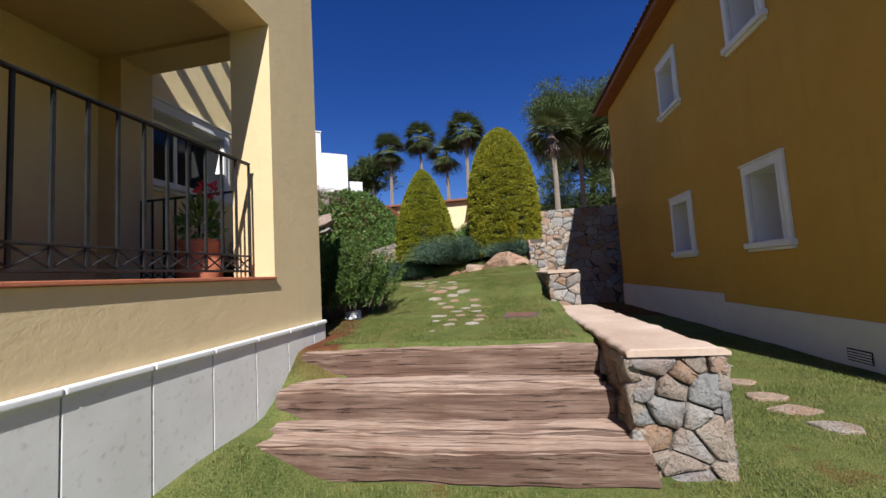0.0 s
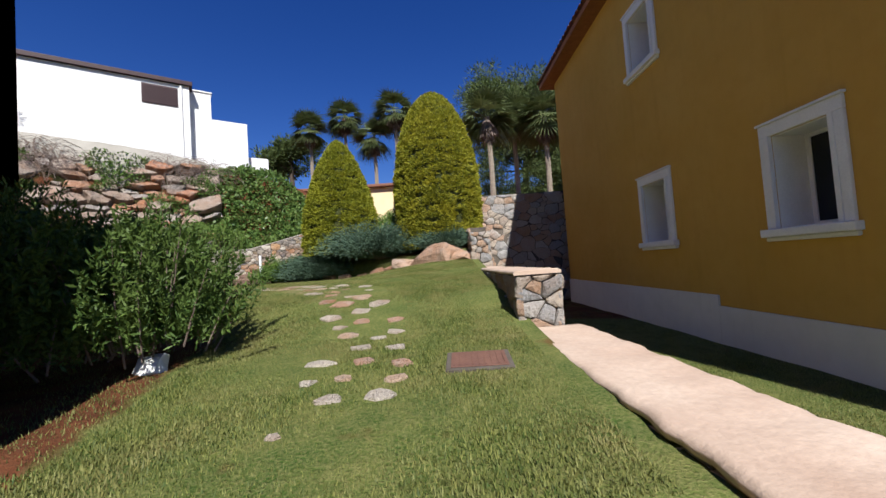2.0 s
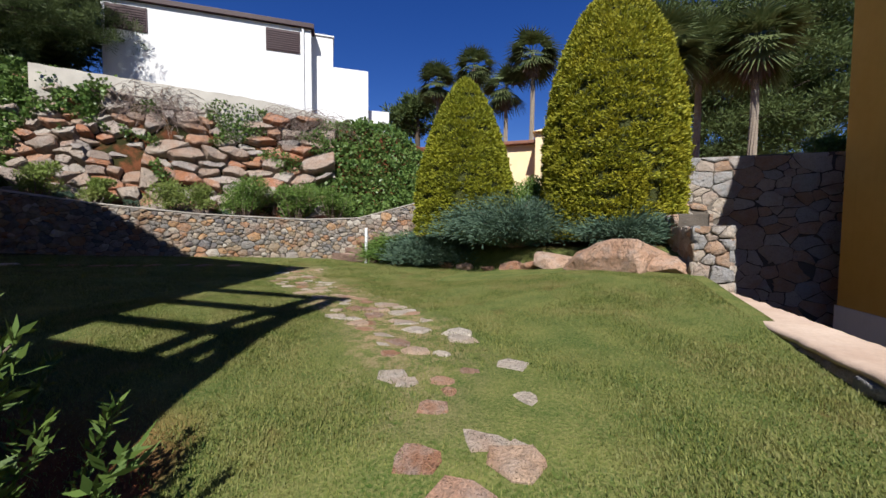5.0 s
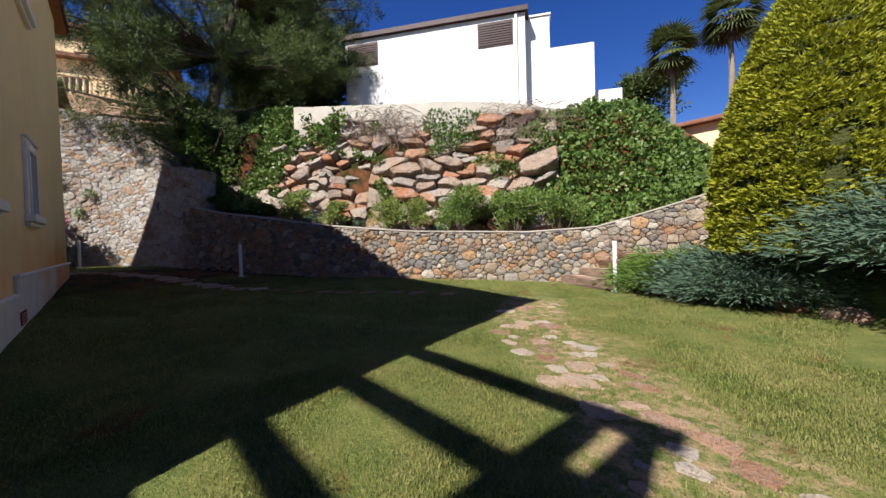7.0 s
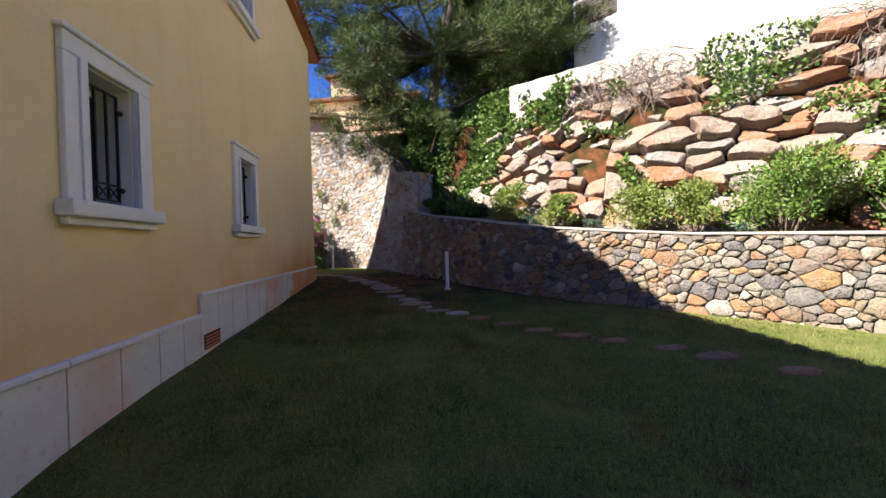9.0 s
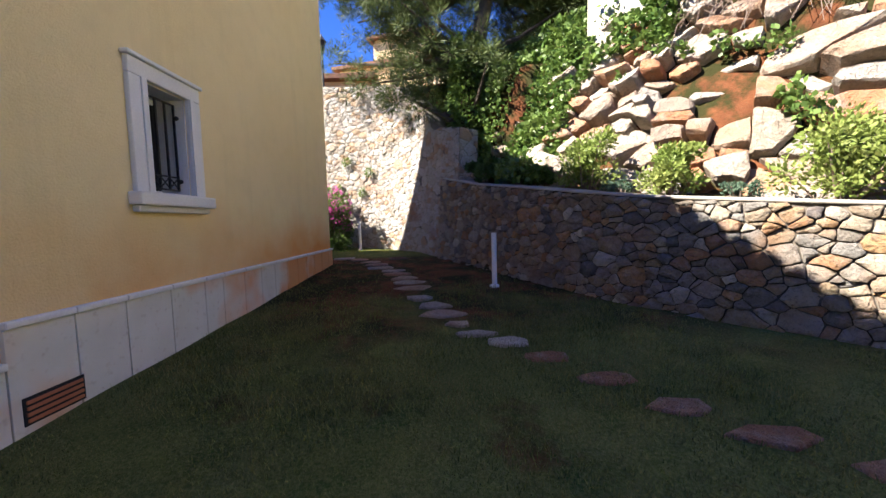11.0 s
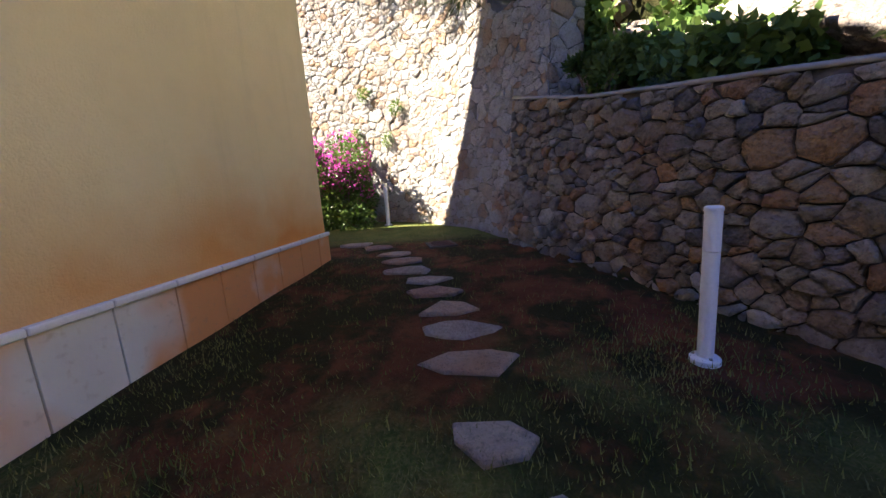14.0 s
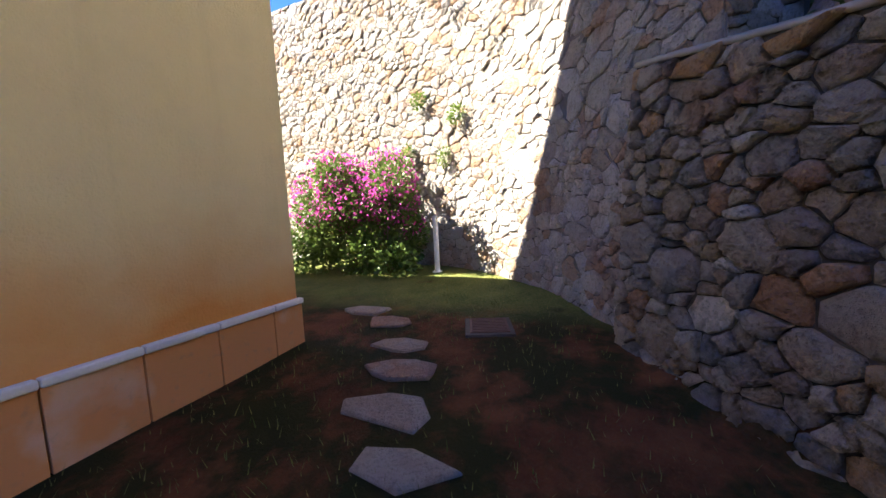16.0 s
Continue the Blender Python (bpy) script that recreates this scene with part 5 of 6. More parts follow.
v_part("terrace", -1, 2.2, -4, 6, -6, 0.0, M_pink)
v_part("wall", -6, -1.2, -4, 6, -4, 3.2, M_villa)
v_part("roof", -6.4, -0.7, -4.4, 6.4, 3.2, 3.45, M_roof)
v_part("wall", -5.4, -2.2, -1.5, 3.2, 3.45, 5.6, M_villa)
v_part("roof", -5.8, -1.8, -1.9, 3.6, 5.6, 5.85, M_roof)
for y in (-2.6, 0.2, 3.0):
    dv = v_part("door", -1.22, -1.15, y, y + 1.3, 0.02, 2.3, M_dark)
v_part("handrail", 2.0, 2.2, -4, 6, 0.95, 1.1, M_villa)
for k in range(34):
    bm = bmesh.new()
    lathe(bm, [(0.05, 0.0), (0.09, 0.2), (0.09, 0.35), (0.05, 0.7), (0.06, 0.95)], (2.1, -3.9 + 0.295 * k, 0.0), 8)
    part("baluster", bm, M_villa, villa)
yb = thing("yellow_house", "pale yellow house with a tiled roof behind the cypresses", "house", (-2.3, 24.5, 3.0))
part("wall", boxed(-5.5, 0.2, -1.0, 5, -2, 2.9, 0.02), M_villa, yb)
part("wall", boxed(0.203, 4.0, -2.3, 5, -2, 3.1, 0.02), M_villa, yb)
part("roof", boxed(-5.7, 0.2, -1.3, 5.2, 2.902, 3.05, 0.03), M_roof, yb)
bm = bmesh.new()
a = [bm.verts.new(p) for p in ((0.1, -2.5, 3.102), (4.2, -2.5, 3.102), (4.2, 5.2, 3.102), (0.1, 5.2, 3.102))]
b = [bm.verts.new(p) for p in ((1.4, 0.0, 4.0), (2.9, 0.0, 4.0), (2.9, 3.0, 4.0), (1.4, 3.0, 4.0))]
for k in range(4):
    bm.faces.new((a[k], a[(k + 1) % 4], b[(k + 1) % 4], b[k]))
bm.faces.new(b)
bm.faces.new(a[::-1])
part("roof", bm, M_villa, yb)

# street lamp above the tall wall
sl = thing("street_lamp", "black lantern on a slim post above the wall", "street lamp", (-22.2, 4.77, 5.6))
bm = bmesh.new()
tube(bm, (0, 0, -0.4), (0, 0, 3.4), 0.05, 0.035, 10)
part("pole", bm, M_iron, sl)
bm = bmesh.new()
lathe(bm, [(0.06, 3.4), (0.16, 3.75), (0.2, 3.78), (0.05, 3.95), (0.02, 4.05)], n=6)
part("lantern", bm, M_iron, sl)
slab = thing("corner_house", "pale house with a terracotta roof beyond the tall wall", "house", (-27.5, 2.9, 5.5))
part("wall", boxed(-4, 2.0, -4, 3.0, -2, 3.6, 0.02), M_pink, slab)
part("roof", boxed(-4.4, 2.4, -4.4, 3.4, 3.602, 3.85, 0.03), M_roof, slab)

# flower pot in the porch
pot = thing("flower_pot", "terracotta pot with a red-flowering plant on the porch floor", "plant pot", (-2.92, 3.2, 1.051))
pot.scale = (1.25, 1.25, 1.55)
bm = bmesh.new()
lathe(bm, [(0.09, 0.0), (0.155, 0.12), (0.16, 0.25), (0.13, 0.33), (0.15, 0.36), (0.15, 0.39), (0.12, 0.39), (0.11, 0.3)], n=24)
part("pot", bm, M_terra, pot, smooth=True)

# ---- plants ----
R = np.random.default_rng(7)


def unit(v):
    return v / np.maximum(np.linalg.norm(v, axis=-1, keepdims=True), 1e-9)


def leaves(name, pts, dirs, length, width, material, parent=None, fold=0.0):
    """One diamond-shaped leaf at each point, pointing along its direction."""
    n_ = len(pts)
    d = unit(dirs)
    side = unit(np.cross(d, R.normal(size=(n_, 3))))
    up = np.cross(side, d)
    ln = (length * R.uniform(0.6, 1.3, n_))[:, None]
    wd = (width * R.uniform(0.7, 1.2, n_))[:, None]
    v = np.empty((n_, 4, 3))
    v[:, 0] = pts
    v[:, 1] = pts + d * ln * 0.45 + side * wd * 0.5 + up * fold * ln
    v[:, 2] = pts + d * ln
    v[:, 3] = pts + d * ln * 0.45 - side * wd * 0.5 + up * fold * ln
    f = np.arange(n_ * 4).reshape(n_, 4)
    ob = raw_mesh(name, v.reshape(-1, 3), f, material, parent)
    ob["kind"] = "stuff"
    return ob


def ball_points(n_, r, squash=(1, 1, 1), shell=0.55):
    d = unit(R.normal(size=(n_, 3)))
    q = r * (shell + (1 - shell) * R.random(n_) ** 0.6)
    return d * q[:, None] * np.array(squash), d


def cypress(x, y, z0, z1, r, material, label, count, seed, power, taper=0.58):
    c = thing("clipped_cypress", label, "clipped tree", (x, y, z0))
    h = z1 - z0
    prof = lambda t: r * (1 - np.clip(t, 0, 1) ** power) ** taper * (0.9 + 0.1 * np.sin(np.clip(t * 3.3, 0, 1.57)))
    # Inner body painted dark to give the shade between the leaf sprays.
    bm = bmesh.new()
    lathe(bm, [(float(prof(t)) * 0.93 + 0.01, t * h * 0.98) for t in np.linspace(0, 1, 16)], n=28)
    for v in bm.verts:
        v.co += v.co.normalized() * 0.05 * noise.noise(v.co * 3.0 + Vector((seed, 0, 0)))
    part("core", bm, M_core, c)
    t = R.random(count * 3)
    t = t[R.random(count * 3) < (prof(t) / r + 0.12)][:count]
    a = R.uniform(0, math.tau, len(t))
    rad = prof(t)
    p = np.stack([rad * np.cos(a), rad * np.sin(a), t * h], -1)
    field = np.array([noise.noise(Vector((q[0] * 2.6 + seed, q[1] * 2.6, q[2] * 6.5))) + 0.6 * noise.noise(Vector((q[0] * 7, q[1] * 7 + seed, q[2] * 15))) for q in p])
    keep = field > -0.42
    p, a, t, field = p[keep], a[keep], t[keep], field[keep]
    grow = 1 + 0.06 * field + R.uniform(-0.06, 0.02, len(t))
    p[:, :2] *= grow[:, None]
    out = np.stack([np.cos(a), np.sin(a), 0.1 + 1.6 * t ** 3], -1)
    tang = np.stack([-np.sin(a), np.cos(a), 0 * a], -1) * R.choice((-1, 1), len(a))[:, None]
    leaves("foliage", p, unit(out) * 0.6 + tang * R.uniform(0.1, 0.9, len(a))[:, None] + np.array([0, 0, 0.15]) + R.normal(size=p.shape) * 0.28, 0.078, 0.028, material, c)
    bm = bmesh.new()
    tube(bm, (0, 0, -0.3), (0, 0, 0.4), 0.09, 0.08, 10)
    part("trunk", bm, M_bark, c)


cypress(0.0, 14.25, 1.75, 6.72, 1.36, M_cone, "tall golden-green cypress clipped to a rounded cone", 96000, 1, 3.0)
cypress(-3.28, 14.95, 1.80, 5.66, 1.3, M_cone_l, "smaller green cypress clipped to a rounded cone", 66000, 2, 1.6, 0.66)


def rosemary(x, y, r, h, stems, label):
    z = land_at(x, y)
    b = thing("rosemary_bush", label, "bush", (x, y, z))
    bases = R.normal(size=(stems, 2)) * r * 0.42
    lean = bases / r * 0.30 + R.normal(size=(stems, 2)) * 0.10
    hs = h * R.uniform(0.45, 1.05, stems) * (1 - 0.35 * np.clip(np.hypot(*bases.T) / r, 0, 1))
    P, D = [], []
    bm = bmesh.new()
    for k in range(stems):
        t = np.sqrt(np.linspace(0.12, 1, 34))
        axis = np.array([lean[k, 0], lean[k, 1], 1.0])
        pts = np.array([bases[k, 0], bases[k, 1], 0]) + axis * (t * hs[k])[:, None] + np.stack([lean[k, 0] * t ** 2, lean[k, 1] * t ** 2, 0 * t], -1) * 0.25
        for _ in range(3):
            P.append(pts + R.normal(size=pts.shape) * 0.012)
            D.append(axis / np.linalg.norm(axis) * 0.75 + R.normal(size=pts.shape) * 0.6)
        if k % 5 == 0:
            polytube(bm, [tuple(pts[0] - axis * 0.1), tuple(pts[12]), tuple(pts[-2])], [0.008, 0.006, 0.003], 5)
    part("stemwork", bm, M_twig, b)
    leaves("foliage", np.concatenate(P), np.concatenate(D), 0.062, 0.017, M_rosemary, b)


rosemary(-2.6, 5.8, 0.48, 1.4, 520, "upright dark green rosemary bush beside the porch")
rosemary(-3.3, 5.3, 0.65, 1.6, 380, "dark rosemary bush in the shade of the porch")
rosemary(-3.75, 5.75, 0.5, 1.4, 300, "upright dark green rosemary bush")


def juniper(x, y, rx, ry, h, count, material, label):
    z = land_at(x, y)
    j = thing("juniper", label, "shrub", (x, y, z))
    P, D = [], []
    bm = bmesh.new()
    for k in range(count):
        a = R.uniform(0, math.tau)
        reach = R.uniform(0.45, 1.05)
        rise = h * R.uniform(0.35, 1.05) * (1.15 - 0.75 * reach ** 2)
        s = np.linspace(0.15, 1, 15)
        bx, by = rx * reach * math.cos(a) * s, ry * reach * math.sin(a) * s
        bz = rise * np.sin(s * 1.9) ** 0.8 + 0.10 * s
        line = np.stack([bx, by, bz], -1)
        tang = unit(np.gradient(line, axis=0))
        if k % 3 == 0:
            polytube(bm, [tuple(line[0] * 0.3), tuple(line[5]), tuple(line[11])], [0.016, 0.01, 0.005], 5)
        for q in range(14):
            off = R.normal(size=line.shape) * np.array([0.09, 0.09, 0.05]) * (0.4 + s[:, None])
            P.append(line + off)
            D.append(tang + off * 5 + R.normal(size=line.shape) * 0.25 + np.array([0, 0, 0.12]))
    part("branchwork", bm, M_twig, j)
    leaves("foliage", np.concatenate(P), np.concatenate(D), 0.12, 0.018, material, j)


juniper(-1.9, 13.95, 1.9, 1.1, 1.0, 230, M_juniper, "wide blue-green juniper with feathery arching sprays")
juniper(-4.0, 14.55, 1.2, 0.8, 0.75, 150, M_juniper, "blue-green juniper with feathery arching sprays")
juniper(-5.1, 14.95, 0.95, 0.65, 0.62, 130, M_juniper_g, "low fresh-green juniper at the end of the bed")
juniper(0.1, 13.1, 0.8, 0.6, 0.5, 80, M_juniper, "low blue-green juniper below the tall cypress")


def shrub(x, y, rx, h, count, material, label, size=0.055, z=None, name="shrub"):
    z = land_at(x, y) if z is None else z
    s = thing(name, label, "shrub", (x, y, z))
    lobes = max(7, int(16 * rx))
    P, D = [], []
    bm = bmesh.new()
    for k in range(lobes * 2):
        a, q = R.uniform(0, math.tau), R.uniform(0, 0.75)
        c = np.array([rx * q * math.cos(a), rx * q * math.sin(a) * 0.8, h * R.uniform(0.22, 0.85)])
        p, d = ball_points(count // (lobes * 2), h * R.uniform(0.12, 0.26), (1.2, 1.2, 1.0), 0.1)
        P.append(p + c), D.append(d + np.array([0, 0, 0.35]) + R.normal(size=d.shape) * 0.5)
        polytube(bm, [(c[0] * 0.25, c[1] * 0.25, -0.1), tuple(c * np.array([0.7, 0.7, 0.55])), tuple(c)], [0.012, 0.009, 0.004], 5)
    part("stemwork", bm, M_twig, s)
    leaves("foliage", np.concatenate(P), np.concatenate(D), size, size * 0.55, material, s, 0.08)


def bed_spot(u, back):
    x, y, nx, ny = bed.at(u)
    return x - nx * back, y - ny * back


LOOSE = "loose light-green shrub in the bed above the stone wall"
SH = "leafy green shrub in the bed above the stone wall"
for u, back, rx, h, mt, lab in ((3.5, 0.7, 0.42, 0.62, M_shrub_y, SH), (4.8, 0.75, 0.38, 0.5, M_shrub_y, SH), (6.3, 0.8, 0.5, 0.62, M_shrub_y, LOOSE), (7.0, 0.8, 0.4, 0.58, M_shrub_y, LOOSE), (8.0, 1.05, 0.85, 0.85, M_shrub, "dense dark-green shrub in the bed above the stone wall"), (9.3, 1.1, 0.8, 0.8, M_shrub, "dense dark-green shrub in the bed above the stone wall"), (10.4, 1.1, 0.7, 0.75, M_shrub, "dense dark-green shrub in the bed above the stone wall"), (1.1, 0.5, 0.42, 0.35, M_rosemary, "grey-green low shrub by the tall wall")):
    x, y = bed_spot(u, back * 0.9)
    shrub(x, y, rx * 1.25, h * 1.45, int(4600 * rx / 0.6), mt, lab, 0.062)
shrub(-1.7, 16.0, 1.3, 1.35, 14000, M_shrub, "green shrub between the clipped cypresses", 0.07)
shrub(5.2, 17.4, 0.7, 0.8, 2500, M_shrub, "green shrub above the passage wall", 0.09)
for u in (7.6, 4.1, 5.5, 1.7):
    x, y = bed_spot(u, 0.62)
    shrub(x, y, 0.3, 0.2, 900, M_juniper, "small silvery-grey plant in the bed", 0.035, name="silver_plant")

# ivy on the bank, dry vines hanging from the curb
def on_land(n_, box_, test):
    x, y = R.uniform(box_[0], box_[1], n_), R.uniform(box_[2], box_[3], n_)
    ok = test(x, y)
    x, y = x[ok], y[ok]
    e = 0.05
    gx, gy = (land(x + e, y) - land(x - e, y)) / (2 * e), (land(x, y + e) - land(x, y - e)) / (2 * e)
    nrm = unit(np.stack([-gx, -gy, np.ones_like(gx)], -1))
    return np.stack([x, y, land(x, y)], -1), nrm


def ivy(name, box_, test, n_, lift, label, size=0.085):
    p, nrm = on_land(n_, box_, test)
    wob = 0.5 + 0.5 * np.sin(p[:, 0] * 4 + 2 * np.sin(p[:, 1] * 3)) * np.sin(p[:, 2] * 5 + p[:, 1] * 3)
    p = p + nrm * (lift * (0.35 + 0.65 * wob) * R.uniform(0.3, 1.0, len(p)))[:, None]
    ob = leaves(name, p, nrm * 0.5 + R.normal(size=p.shape) * 0.6 + np.array([0, 0, -0.25]), size, size * 0.85, M_ivy, None, 0.05)
    tagged(ob, label, "ivy", kind="stuff")


ivy("ivy", (-11.0, -4.0, 14.0, 21.5), lambda x, y: (signed(LOW_WALL, x, y) > 1.35 + 0.25 * np.sin(x * 3)) & (signed(LOW_WALL, x, y) < 4.3) & (x + 0.35 * (y - 17) > -9.6 + 0.5 * np.sin(y * 2.3)), 62000, 0.5, "dense green ivy covering the bank", 0.125)
ivy("ivy", (-18.0, -13.2, 9.2, 14.2), lambda x, y: (signed(LOW_WALL, x, y) > 0.55) & (signed(LOW_WALL, x, y) < 3.4) & (x - 0.2 * (y - 11) < -14.2 + 0.4 * np.sin(y * 3)), 60000, 0.55, "dark green ivy hanging by the pine", 0.11)
P, D = [], []
for _ in range(26000):
    u, v = R.uniform(0.8, bed.length - 3.4), slope_len * R.uniform(0.25, 1.03)
    f = noise.noise(Vector((u * 0.75, v * 0.9, 3.3))) + 0.5 * noise.noise(Vector((u * 2.3, v * 2.3, 8.0)))
    if f + 0.35 * (v / slope_len - 0.75) > 0.26:
        P.append(bank_at(u, v, R.uniform(0.1, 0.2 + 0.5 * f)))
        D.append(np.array([0.2, -0.6, 0.2]) + R.normal(size=3) * 0.6)
tagged(leaves("ivy", np.array(P), np.array(D), 0.085, 0.07, M_ivy, None, 0.05), "patches of ivy and weeds among the rocks", "ivy", kind="stuff")
bm = bmesh.new()
for k in range(520):
    u = R.uniform(4.6, bed.length - 3.2)
    if math.sin(u * 1.3 + 0.8) < -0.35:
        continue
    v, d = slope_len * R.uniform(0.74, 1.04), R.uniform(0.16, 0.42)
    du, dv = R.uniform(-0.9, 0.9), R.uniform(0.0, 0.8)
    pts = [tuple(bank_at(min(u + du * t + R.uniform(-0.06, 0.06), bed.length - 0.2), v - dv * t * t + 0.18 * math.sin(3 * t), d + 0.12 * math.sin(3.1 * t))) for t in (0, 0.25, 0.5, 0.75, 1)]
    polytube(bm, pts, [0.007, 0.006, 0.006, 0.005, 0.003], 4)
tagged(mesh_object("dry_vines", bm, M_twig), "bare tangled vines hanging over the rocks", "vine", kind="stuff")


# ---- trees ----
def pine(name, x, y, z, trunk, blobs, needles, size, label, slim=0.13):
    t = thing(name, label, "tree", (x, y, z))
    bm = bmesh.new()
    n_ = len(trunk)
    polytube(bm, trunk, [0.26 * (1 - 0.7 * k / n_) * (size / 0.16) ** 0.3 for k in range(n_)], 10)
    part("trunk", bm, M_bark, t)
    P, D = [], []
    bm = bmesh.new()
    for bx, by, bz, r in blobs:
        base = min(trunk, key=lambda p: abs(p[2] - (bz - 0.6 * r)))
        mid = ((base[0] + bx) / 2, (base[1] + by) / 2, (base[2] + bz) / 2 - 0.15)
        polytube(bm, [base, mid, (bx, by, bz)], [0.07, 0.05, 0.02], 6)
        tufts = max(8, int(26 * r * r))
        c, d = ball_points(tufts, r, (1.15, 1.15, 0.6), 0.3)
        for k in range(tufts):
            p, q = ball_points(needles, size * 1.5, (1, 1, 0.8), 0.05)
            P.append(p * 0.7 + c[k] + np.array([bx, by, bz]))
            D.append(q + d[k] * 0.5 + np.array([0, 0, 0.35]))
    part("branchwork", bm, M_bark, t)
    leaves("foliage", np.concatenate(P), np.concatenate(D), size, size * slim, M_pine, t)


rg = random.Random(9)
near_blobs = [(rg.uniform(-2.6, 0.9), rg.uniform(-1.7, 2.5), rg.uniform(2.7, 8.2), rg.uniform(0.6, 1.1)) for _ in range(66)]
near_blobs += [(rg.uniform(-3.5, 0.9), rg.uniform(1.6, 5.4), rg.uniform(4.9, 9.8), rg.uniform(0.7, 1.25)) for _ in range(80)]
near_blobs += [(rg.uniform(-2.5, 0.2), rg.uniform(-3.8, -1.2), rg.uniform(3.6, 8.5), rg.uniform(0.6, 1.0)) for _ in range(34)]
near_blobs += [(0.6, -0.9, 1.6, 0.6), (0.2, -1.2, 1.9, 0.55), (-0.5, -1.6, 2.3, 0.7), (0.9, 0.4, 2.4, 0.6), (-1.2, -2.4, 2.8, 0.8)]
pine("pine_tree", -16.3, 9.9, 3.2, [(0, 0, -0.6), (0.05, 0.05, 1.5), (-0.1, 0.25, 3.0), (-0.3, 0.7, 5.0), (-0.5, 1.2, 7.2)], near_blobs, 84, 0.17, "large dark pine with open hanging branches behind the wall", 0.085)
trunk_p = np.stack([0 * R.random(9000), 0 * R.random(9000), R.uniform(0.0, 3.6, 9000)], -1)
turn = R.uniform(0, math.tau, 9000)
trunk_d = np.stack([np.cos(turn), np.sin(turn), -0.2 + 0 * turn], -1)
climber = leaves("climbing_ivy", trunk_p + trunk_d * (R.uniform(0.26, 0.52, 9000) * (1.1 - 0.12 * trunk_p[:, 2]))[:, None] + np.array([-16.3, 9.95, 3.0]), trunk_d + R.normal(size=trunk_p.shape) * 0.5, 0.10, 0.085, M_ivy, None, 0.05)
tagged(climber, "dark ivy climbing the pine trunk", "ivy", kind="stuff")
far_blobs = [(rg.uniform(-4, 9), rg.uniform(-3, 3), rg.uniform(2, 13.5), rg.uniform(1.3, 2.3)) for _ in range(115)]
pine("pine_grove", 8.5, 38.5, 5.0, [(0, 0, -2), (0.3, 0, 5), (1, 0, 10), (2, 0, 13)], far_blobs, 15, 0.42, "dense dark pines on the slope behind the neighbouring house", 0.15)
far_blobs = [(rg.uniform(-2.6, 2.6), rg.uniform(-2, 2), rg.uniform(2, 5.2), rg.uniform(0.9, 1.5)) for _ in range(26)]
pine("pine_tree", -17.0, 46.0, 11.5, [(0, 0, -3), (0, 0, 2), (0, 0, 5)], far_blobs, 9, 0.5, "distant rounded pine on the ridge", 0.3)
far_blobs = [(rg.uniform(-3, 3), rg.uniform(-2, 2), rg.uniform(1, 6), rg.uniform(0.9, 1.6)) for _ in range(34)]
pine("pine_tree", -21.6, 14.6, 6.0, [(0, 0, -1), (0, 0, 3), (0.2, 0, 6)], far_blobs, 14, 0.4, "dark pine beside the white building", 0.25)


def fan_palm(x, y, z, top, label):
    p = thing("fan_palm", label, "palm tree", (x, y, z), "fan palms")
    bm = bmesh.new()
    h = top - z
    polytube(bm, [(0, 0, -1), (0.05, 0, h * 0.5), (0, 0, h)], [0.24, 0.18, 0.16], 10)
    part("trunk", bm, M_palmbark, p)
    vs, fs = [], []
    for k in range(46):
        a = R.uniform(0, math.tau)
        el = R.uniform(-1.1, 1.35)
        d = np.array([math.cos(a) * math.cos(el), math.sin(a) * math.cos(el), math.sin(el)])
        c = np.array([0, 0, h]) + d * R.uniform(0.7, 1.05)
        s = unit(np.cross(d, np.array([0, 0, 1.0])))
        upv = np.cross(s, d)
        for q in np.linspace(-1.15, 1.15, 13):
            tip = c + (d * math.cos(q) + s * math.sin(q)) * R.uniform(1.35, 1.75) + np.array([0, 0, -0.4 - 0.15 * abs(q)])
            m_ = c + (d * math.cos(q) + s * math.sin(q)) * 0.6
            w = (s * math.cos(q) - d * math.sin(q)) * 0.075
            o = len(vs)
            vs += [c, m_ + w, tip, m_ - w]
            fs.append((o, o + 1, o + 2, o + 3))
        o = len(vs)
        vs += [np.array([0, 0, h - 0.1]) - s * 0.02, np.array([0, 0, h - 0.1]) + s * 0.02, c + s * 0.015, c - s * 0.015]
        fs.append((o, o + 1, o + 2, o + 3))
    raw_mesh("crown", np.array(vs), np.array(fs), M_palm, p)
    # skirt of dead leaves
    pts, d = ball_points(260, 0.42, (1, 1, 1.5), 0.6)
    leaves("dead_leaves", pts + np.array([0, 0, h - 0.75]), d * 0.5 + np.array([0, 0, -1.0]), 0.7, 0.12, M_twig, p)


for x, y, z, top in ((-12.6, 40.0, 9, 16.0), (-9.0, 40.0, 9, 17.0), (-5.7, 37.6, 8, 13.9), (-3.4, 35.9, 8, 15.6), (3.8, 27.7, 4.5, 11.2), (6.1, 30.3, 5, 12.0), (7.7, 27.7, 4.5, 10.9)):
    fan_palm(x, y, z, top, "tall fan palm with a shaggy crown")

# wooded slope that closes the view
xs2, ys2 = np.linspace(-70, 70, 90), np.linspace(0, 1, 8)
hill_v, hill_f = [], []
for j, t in enumerate(ys2):
    for i, x in enumerate(xs2):
        d = 47 + 12 * t
        a = x / 70 * 1.25
        hill_v.append((d * math.sin(a), 6 + d * math.cos(a), 3.0 + (7.5 + 2.5 * math.sin(x * 0.13) + 1.2 * math.sin(x * 0.41)) * t * (0.55 + 0.45 * math.tanh((x + 2) / 6))))
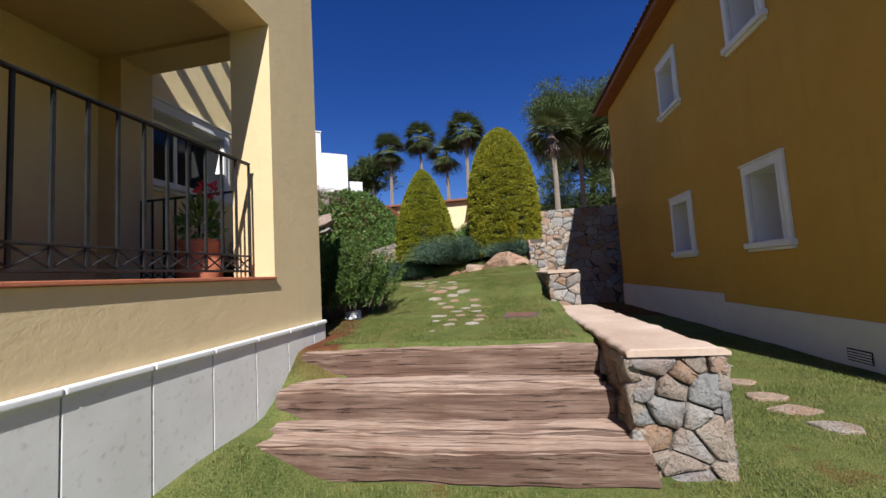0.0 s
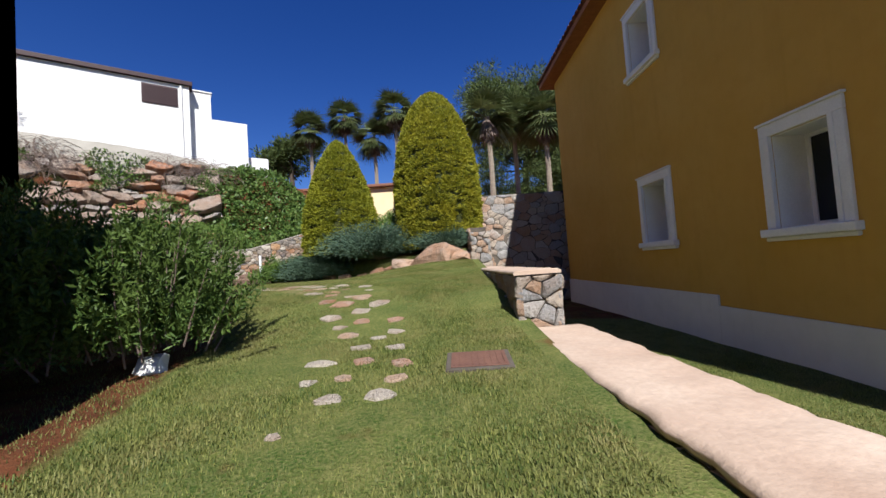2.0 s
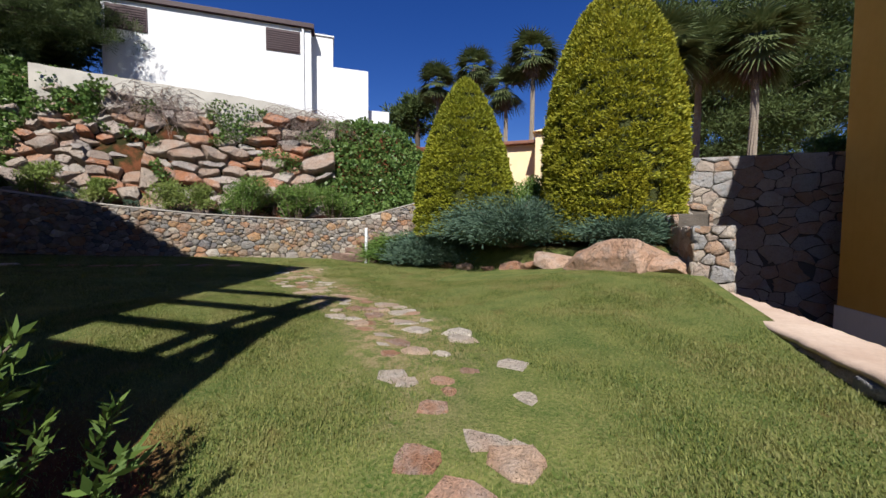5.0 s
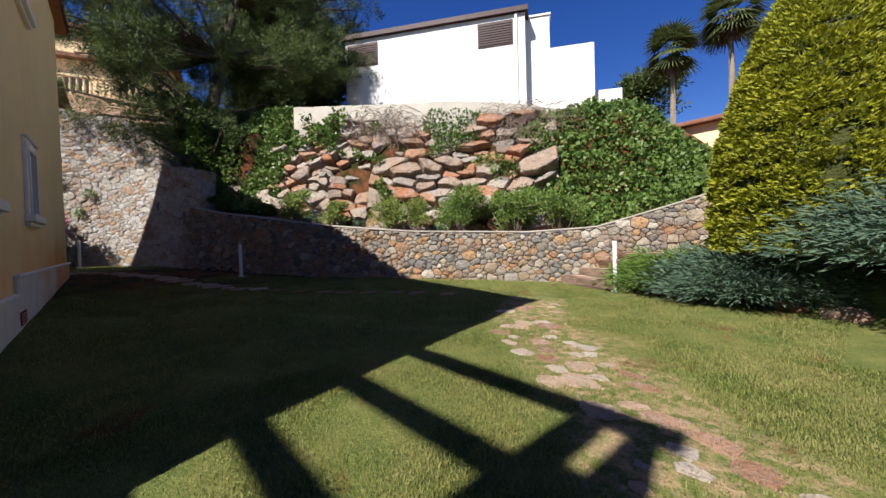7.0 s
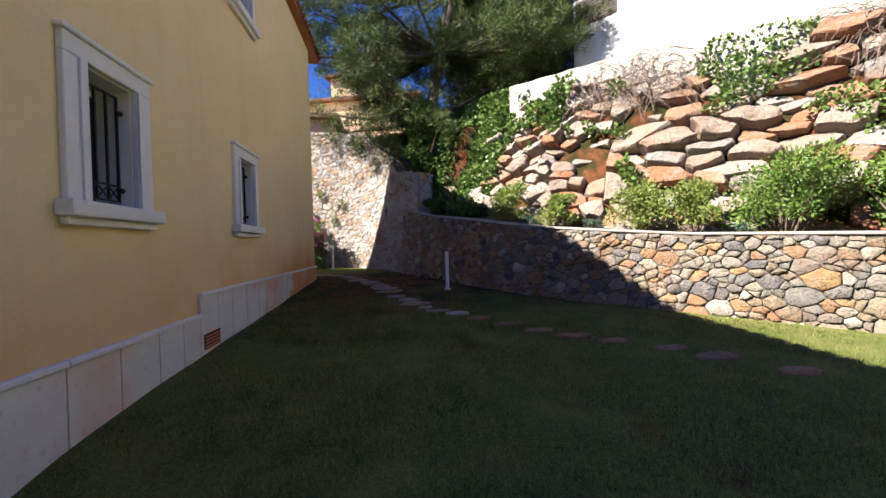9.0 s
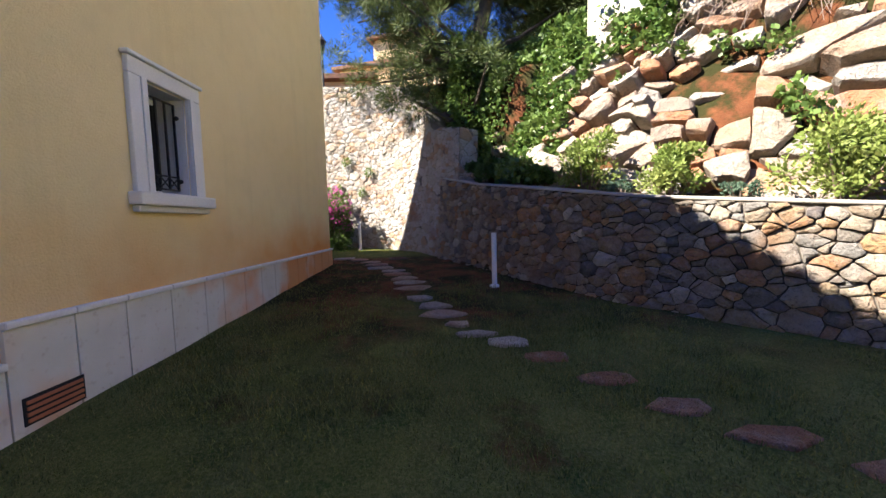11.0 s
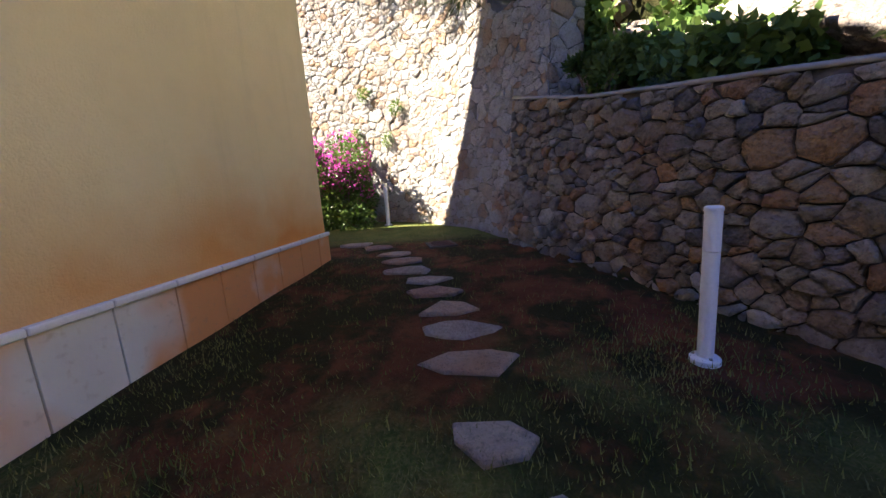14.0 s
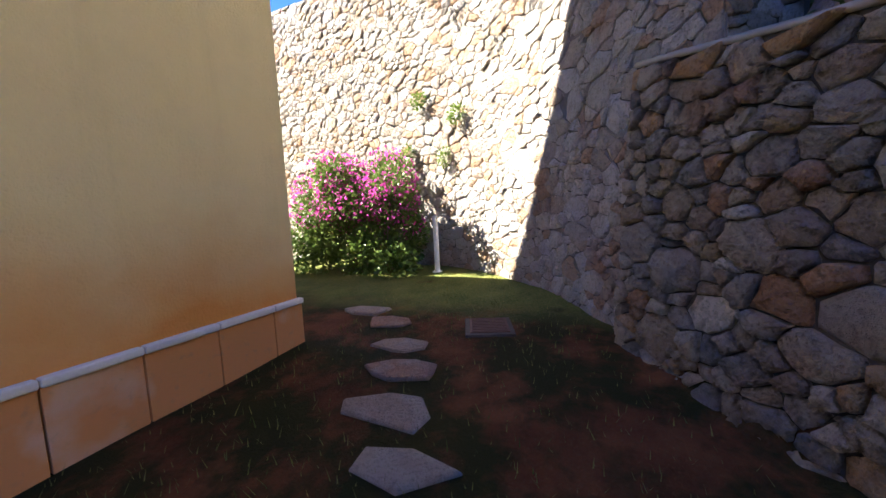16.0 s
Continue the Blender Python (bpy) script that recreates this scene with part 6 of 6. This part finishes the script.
for j in range(len(ys2) - 1):
    for i in range(len(xs2) - 1):
        o = j * len(xs2) + i
        hill_f.append((o, o + 1, o + len(xs2) + 1, o + len(xs2)))
tagged(raw_mesh("backdrop", hill_v, hill_f, M_core, None, True), "dark wooded hillside in the distance", "hillside", kind="structure")

# bougainvillea before the tall wall, weeds in its joints
bg = thing("bougainvillea", "magenta bougainvillea bush against the tall wall", "bush", (-17.55, 6.05, land_at(-17.4, 6.05)))
P, D, Q, E2 = [], [], [], []
for k in range(42):
    c = np.array([R.uniform(-0.3, 0.25), R.uniform(-1.4, 0.55), R.uniform(0.12, 1.5)])
    c[0] -= 0.16 * (c[2] - 0.6)
    p, d = ball_points(560, 0.34, (0.8, 1, 0.9), 0.3)
    P.append(p + c), D.append(d + R.normal(size=d.shape) * 0.5)
    if c[2] > 0.7:
        p, d = ball_points(420, 0.37, (0.8, 1, 0.8), 0.85)
        tuft = np.sin(p[:, 1] * 17 + k) * np.sin(p[:, 2] * 19 + 2 * k) > -0.08
        p, d = p[tuft], d[tuft]
        Q.append(p + c + np.array([0.06, 0, 0.05])), E2.append(d + R.normal(size=d.shape) * 0.6)
leaves("foliage", np.concatenate(P), np.concatenate(D), 0.07, 0.045, M_ivy, bg, 0.06)
leaves("blossom", np.concatenate(Q), np.concatenate(E2), 0.045, 0.036, M_magenta, bg, 0.1)
bm = bmesh.new()
for k in range(9):
    polytube(bm, [(0, R.uniform(-0.8, 0.6), -0.1), (R.uniform(-0.2, 0.2), R.uniform(-0.8, 0.6), 0.5), (R.uniform(-0.3, 0.2), R.uniform(-1, 0.8), 1.1)], [0.014, 0.01, 0.005], 5)
part("stemwork", bm, M_twig, bg)
for y, z in ((7.25, 3.75), (7.0, 3.2), (6.3, 3.35), (6.55, 4.1), (6.05, 2.9)):
    x = float(np.interp(y, [6.0, 7.0, 7.75], [-18.2, -17.9, -17.5])) - 0.06 * (z - 1.3)
    w = thing("wall_weed", "small green weed growing from the stone wall", "weed", (x, y, z), "weeds in the tall wall")
    p, d = ball_points(220, 0.13, (0.8, 1, 1), 0.1)
    leaves("foliage", p, d + np.array([0.6, 0, -0.1]), 0.05, 0.025, M_shrub, w)

# plant in the porch pot
p, d = ball_points(300, 0.12, (1, 1, 1.3), 0.2)
leaves("foliage", p + np.array([0, 0, 0.50]), d + np.array([0, 0, 0.5]), 0.09, 0.025, M_shrub, pot)
p, d = ball_points(70, 0.05, (1.4, 1.4, 1), 0.3)
leaves("blossom", p + np.array([0.05, 0.02, 0.72]), d, 0.035, 0.03, M_cistus, pot)

# white limestone by the rosemary
rng = random.Random(77)
boulder("white_rock", (-2.42, 5.62, land_at(-2.42, 5.62) + 0.03), (0.14, 0.09, 0.07), rng, "small white limestone at the edge of the lawn", material=M_whiteblob)


# ---- grass ----
def grass(name, n_, box_, height, test, label):
    x, y = R.uniform(box_[0], box_[1], n_), R.uniform(box_[2], box_[3], n_)
    ok = test(x, y)
    x, y = x[ok], y[ok]
    n_ = len(x)
    z = land(x, y) - 0.004
    a, lean = R.uniform(0, math.tau, n_), R.uniform(0.1, 0.9, n_)
    h = height * R.uniform(0.5, 1.3, n_)
    w = R.uniform(0.0020, 0.0042, n_)
    base = np.stack([x, y, z], -1)
    v = np.empty((n_, 3, 3))
    s = np.stack([np.cos(a), np.sin(a), 0 * a], -1) * w[:, None]
    f = np.stack([-np.sin(a), np.cos(a), 0 * a], -1)
    v[:, 0], v[:, 1] = base - s, base + s
    v[:, 2] = base + f * (h * lean)[:, None] + np.stack([0 * h, 0 * h, h], -1)
    ob = raw_mesh(name, v.reshape(-1, 3), np.arange(n_ * 3).reshape(n_, 3), M_grass)
    return tagged(ob, label, "grass", kind="stuff")


def lawn_test(x, y):
    ok = (signed(LOW_WALL, x, y) < -0.1) & ~((signed(ROCK_EDGE, x, y) > -0.1) & (x > -7) & (x < 1))
    ok &= ~((x < -4.8) & (y < 7.0)) & ~((x < -2.05) & (y < 4.25)) & (x < 4.3) & ~((x > 0.7) & (x < 1.35) & (y > 2.8)) & ~((x < 1.0) & (y > 2.6) & (y < 3.78)) & (y < 16) & ~((x < -1.95) & (y > 3.3) & (y < 4.3))
    thin = sm(-9.5, -13.0, x + 1.6 * np.sin(y * 2.1 + x) * np.sin(x * 1.3))
    ok &= R.random(len(x)) > 0.93 * thin
    off = signed([tuple(p) for p in trail.p[::6]], x, y)
    ok &= (np.abs(off) > 0.5) | (R.random(len(x)) > 0.55 * sm(6.5, 9.0, y) + 0.2)
    for fx, fy, fr in LAID:
        ok &= (x - fx) ** 2 + (y - fy) ** 2 > fr * fr
    ok &= ~((np.abs(x - 0.21) < 0.24) & (np.abs(y - 5.31) < 0.21))
    ok &= ~((x < -1.6) & (x > -4.6) & (y > 4.2) & (y < 7.2) & (R.random(len(x)) < 0.8) & (x + 0.28 * (y - 4.2) < -1.76))
    return ok


grass("lawn_grass", 620000, (-6.0, 1.0, 3.6, 12.0), 0.022, lawn_test, "short trimmed lawn grass")
grass("lawn_grass", 300000, (-13.0, -3.0, 7.0, 15.8), 0.028, lawn_test, "short trimmed lawn grass")
grass("lawn_grass", 80000, (-17.5, -9.5, 7.0, 11.5), 0.045, lawn_test, "thin grass among bare red earth")
grass("lawn_grass", 170000, (-2.1, 4.3, 1.0, 8.0), 0.028, lambda x, y: lawn_test(x, y) & ((y < 2.75) | (x > 1.2)), "short trimmed lawn grass")
grass("lawn_grass", 30000, (1.3, 4.3, 7.0, 16.0), 0.03, lawn_test, "short passage grass in the shade")
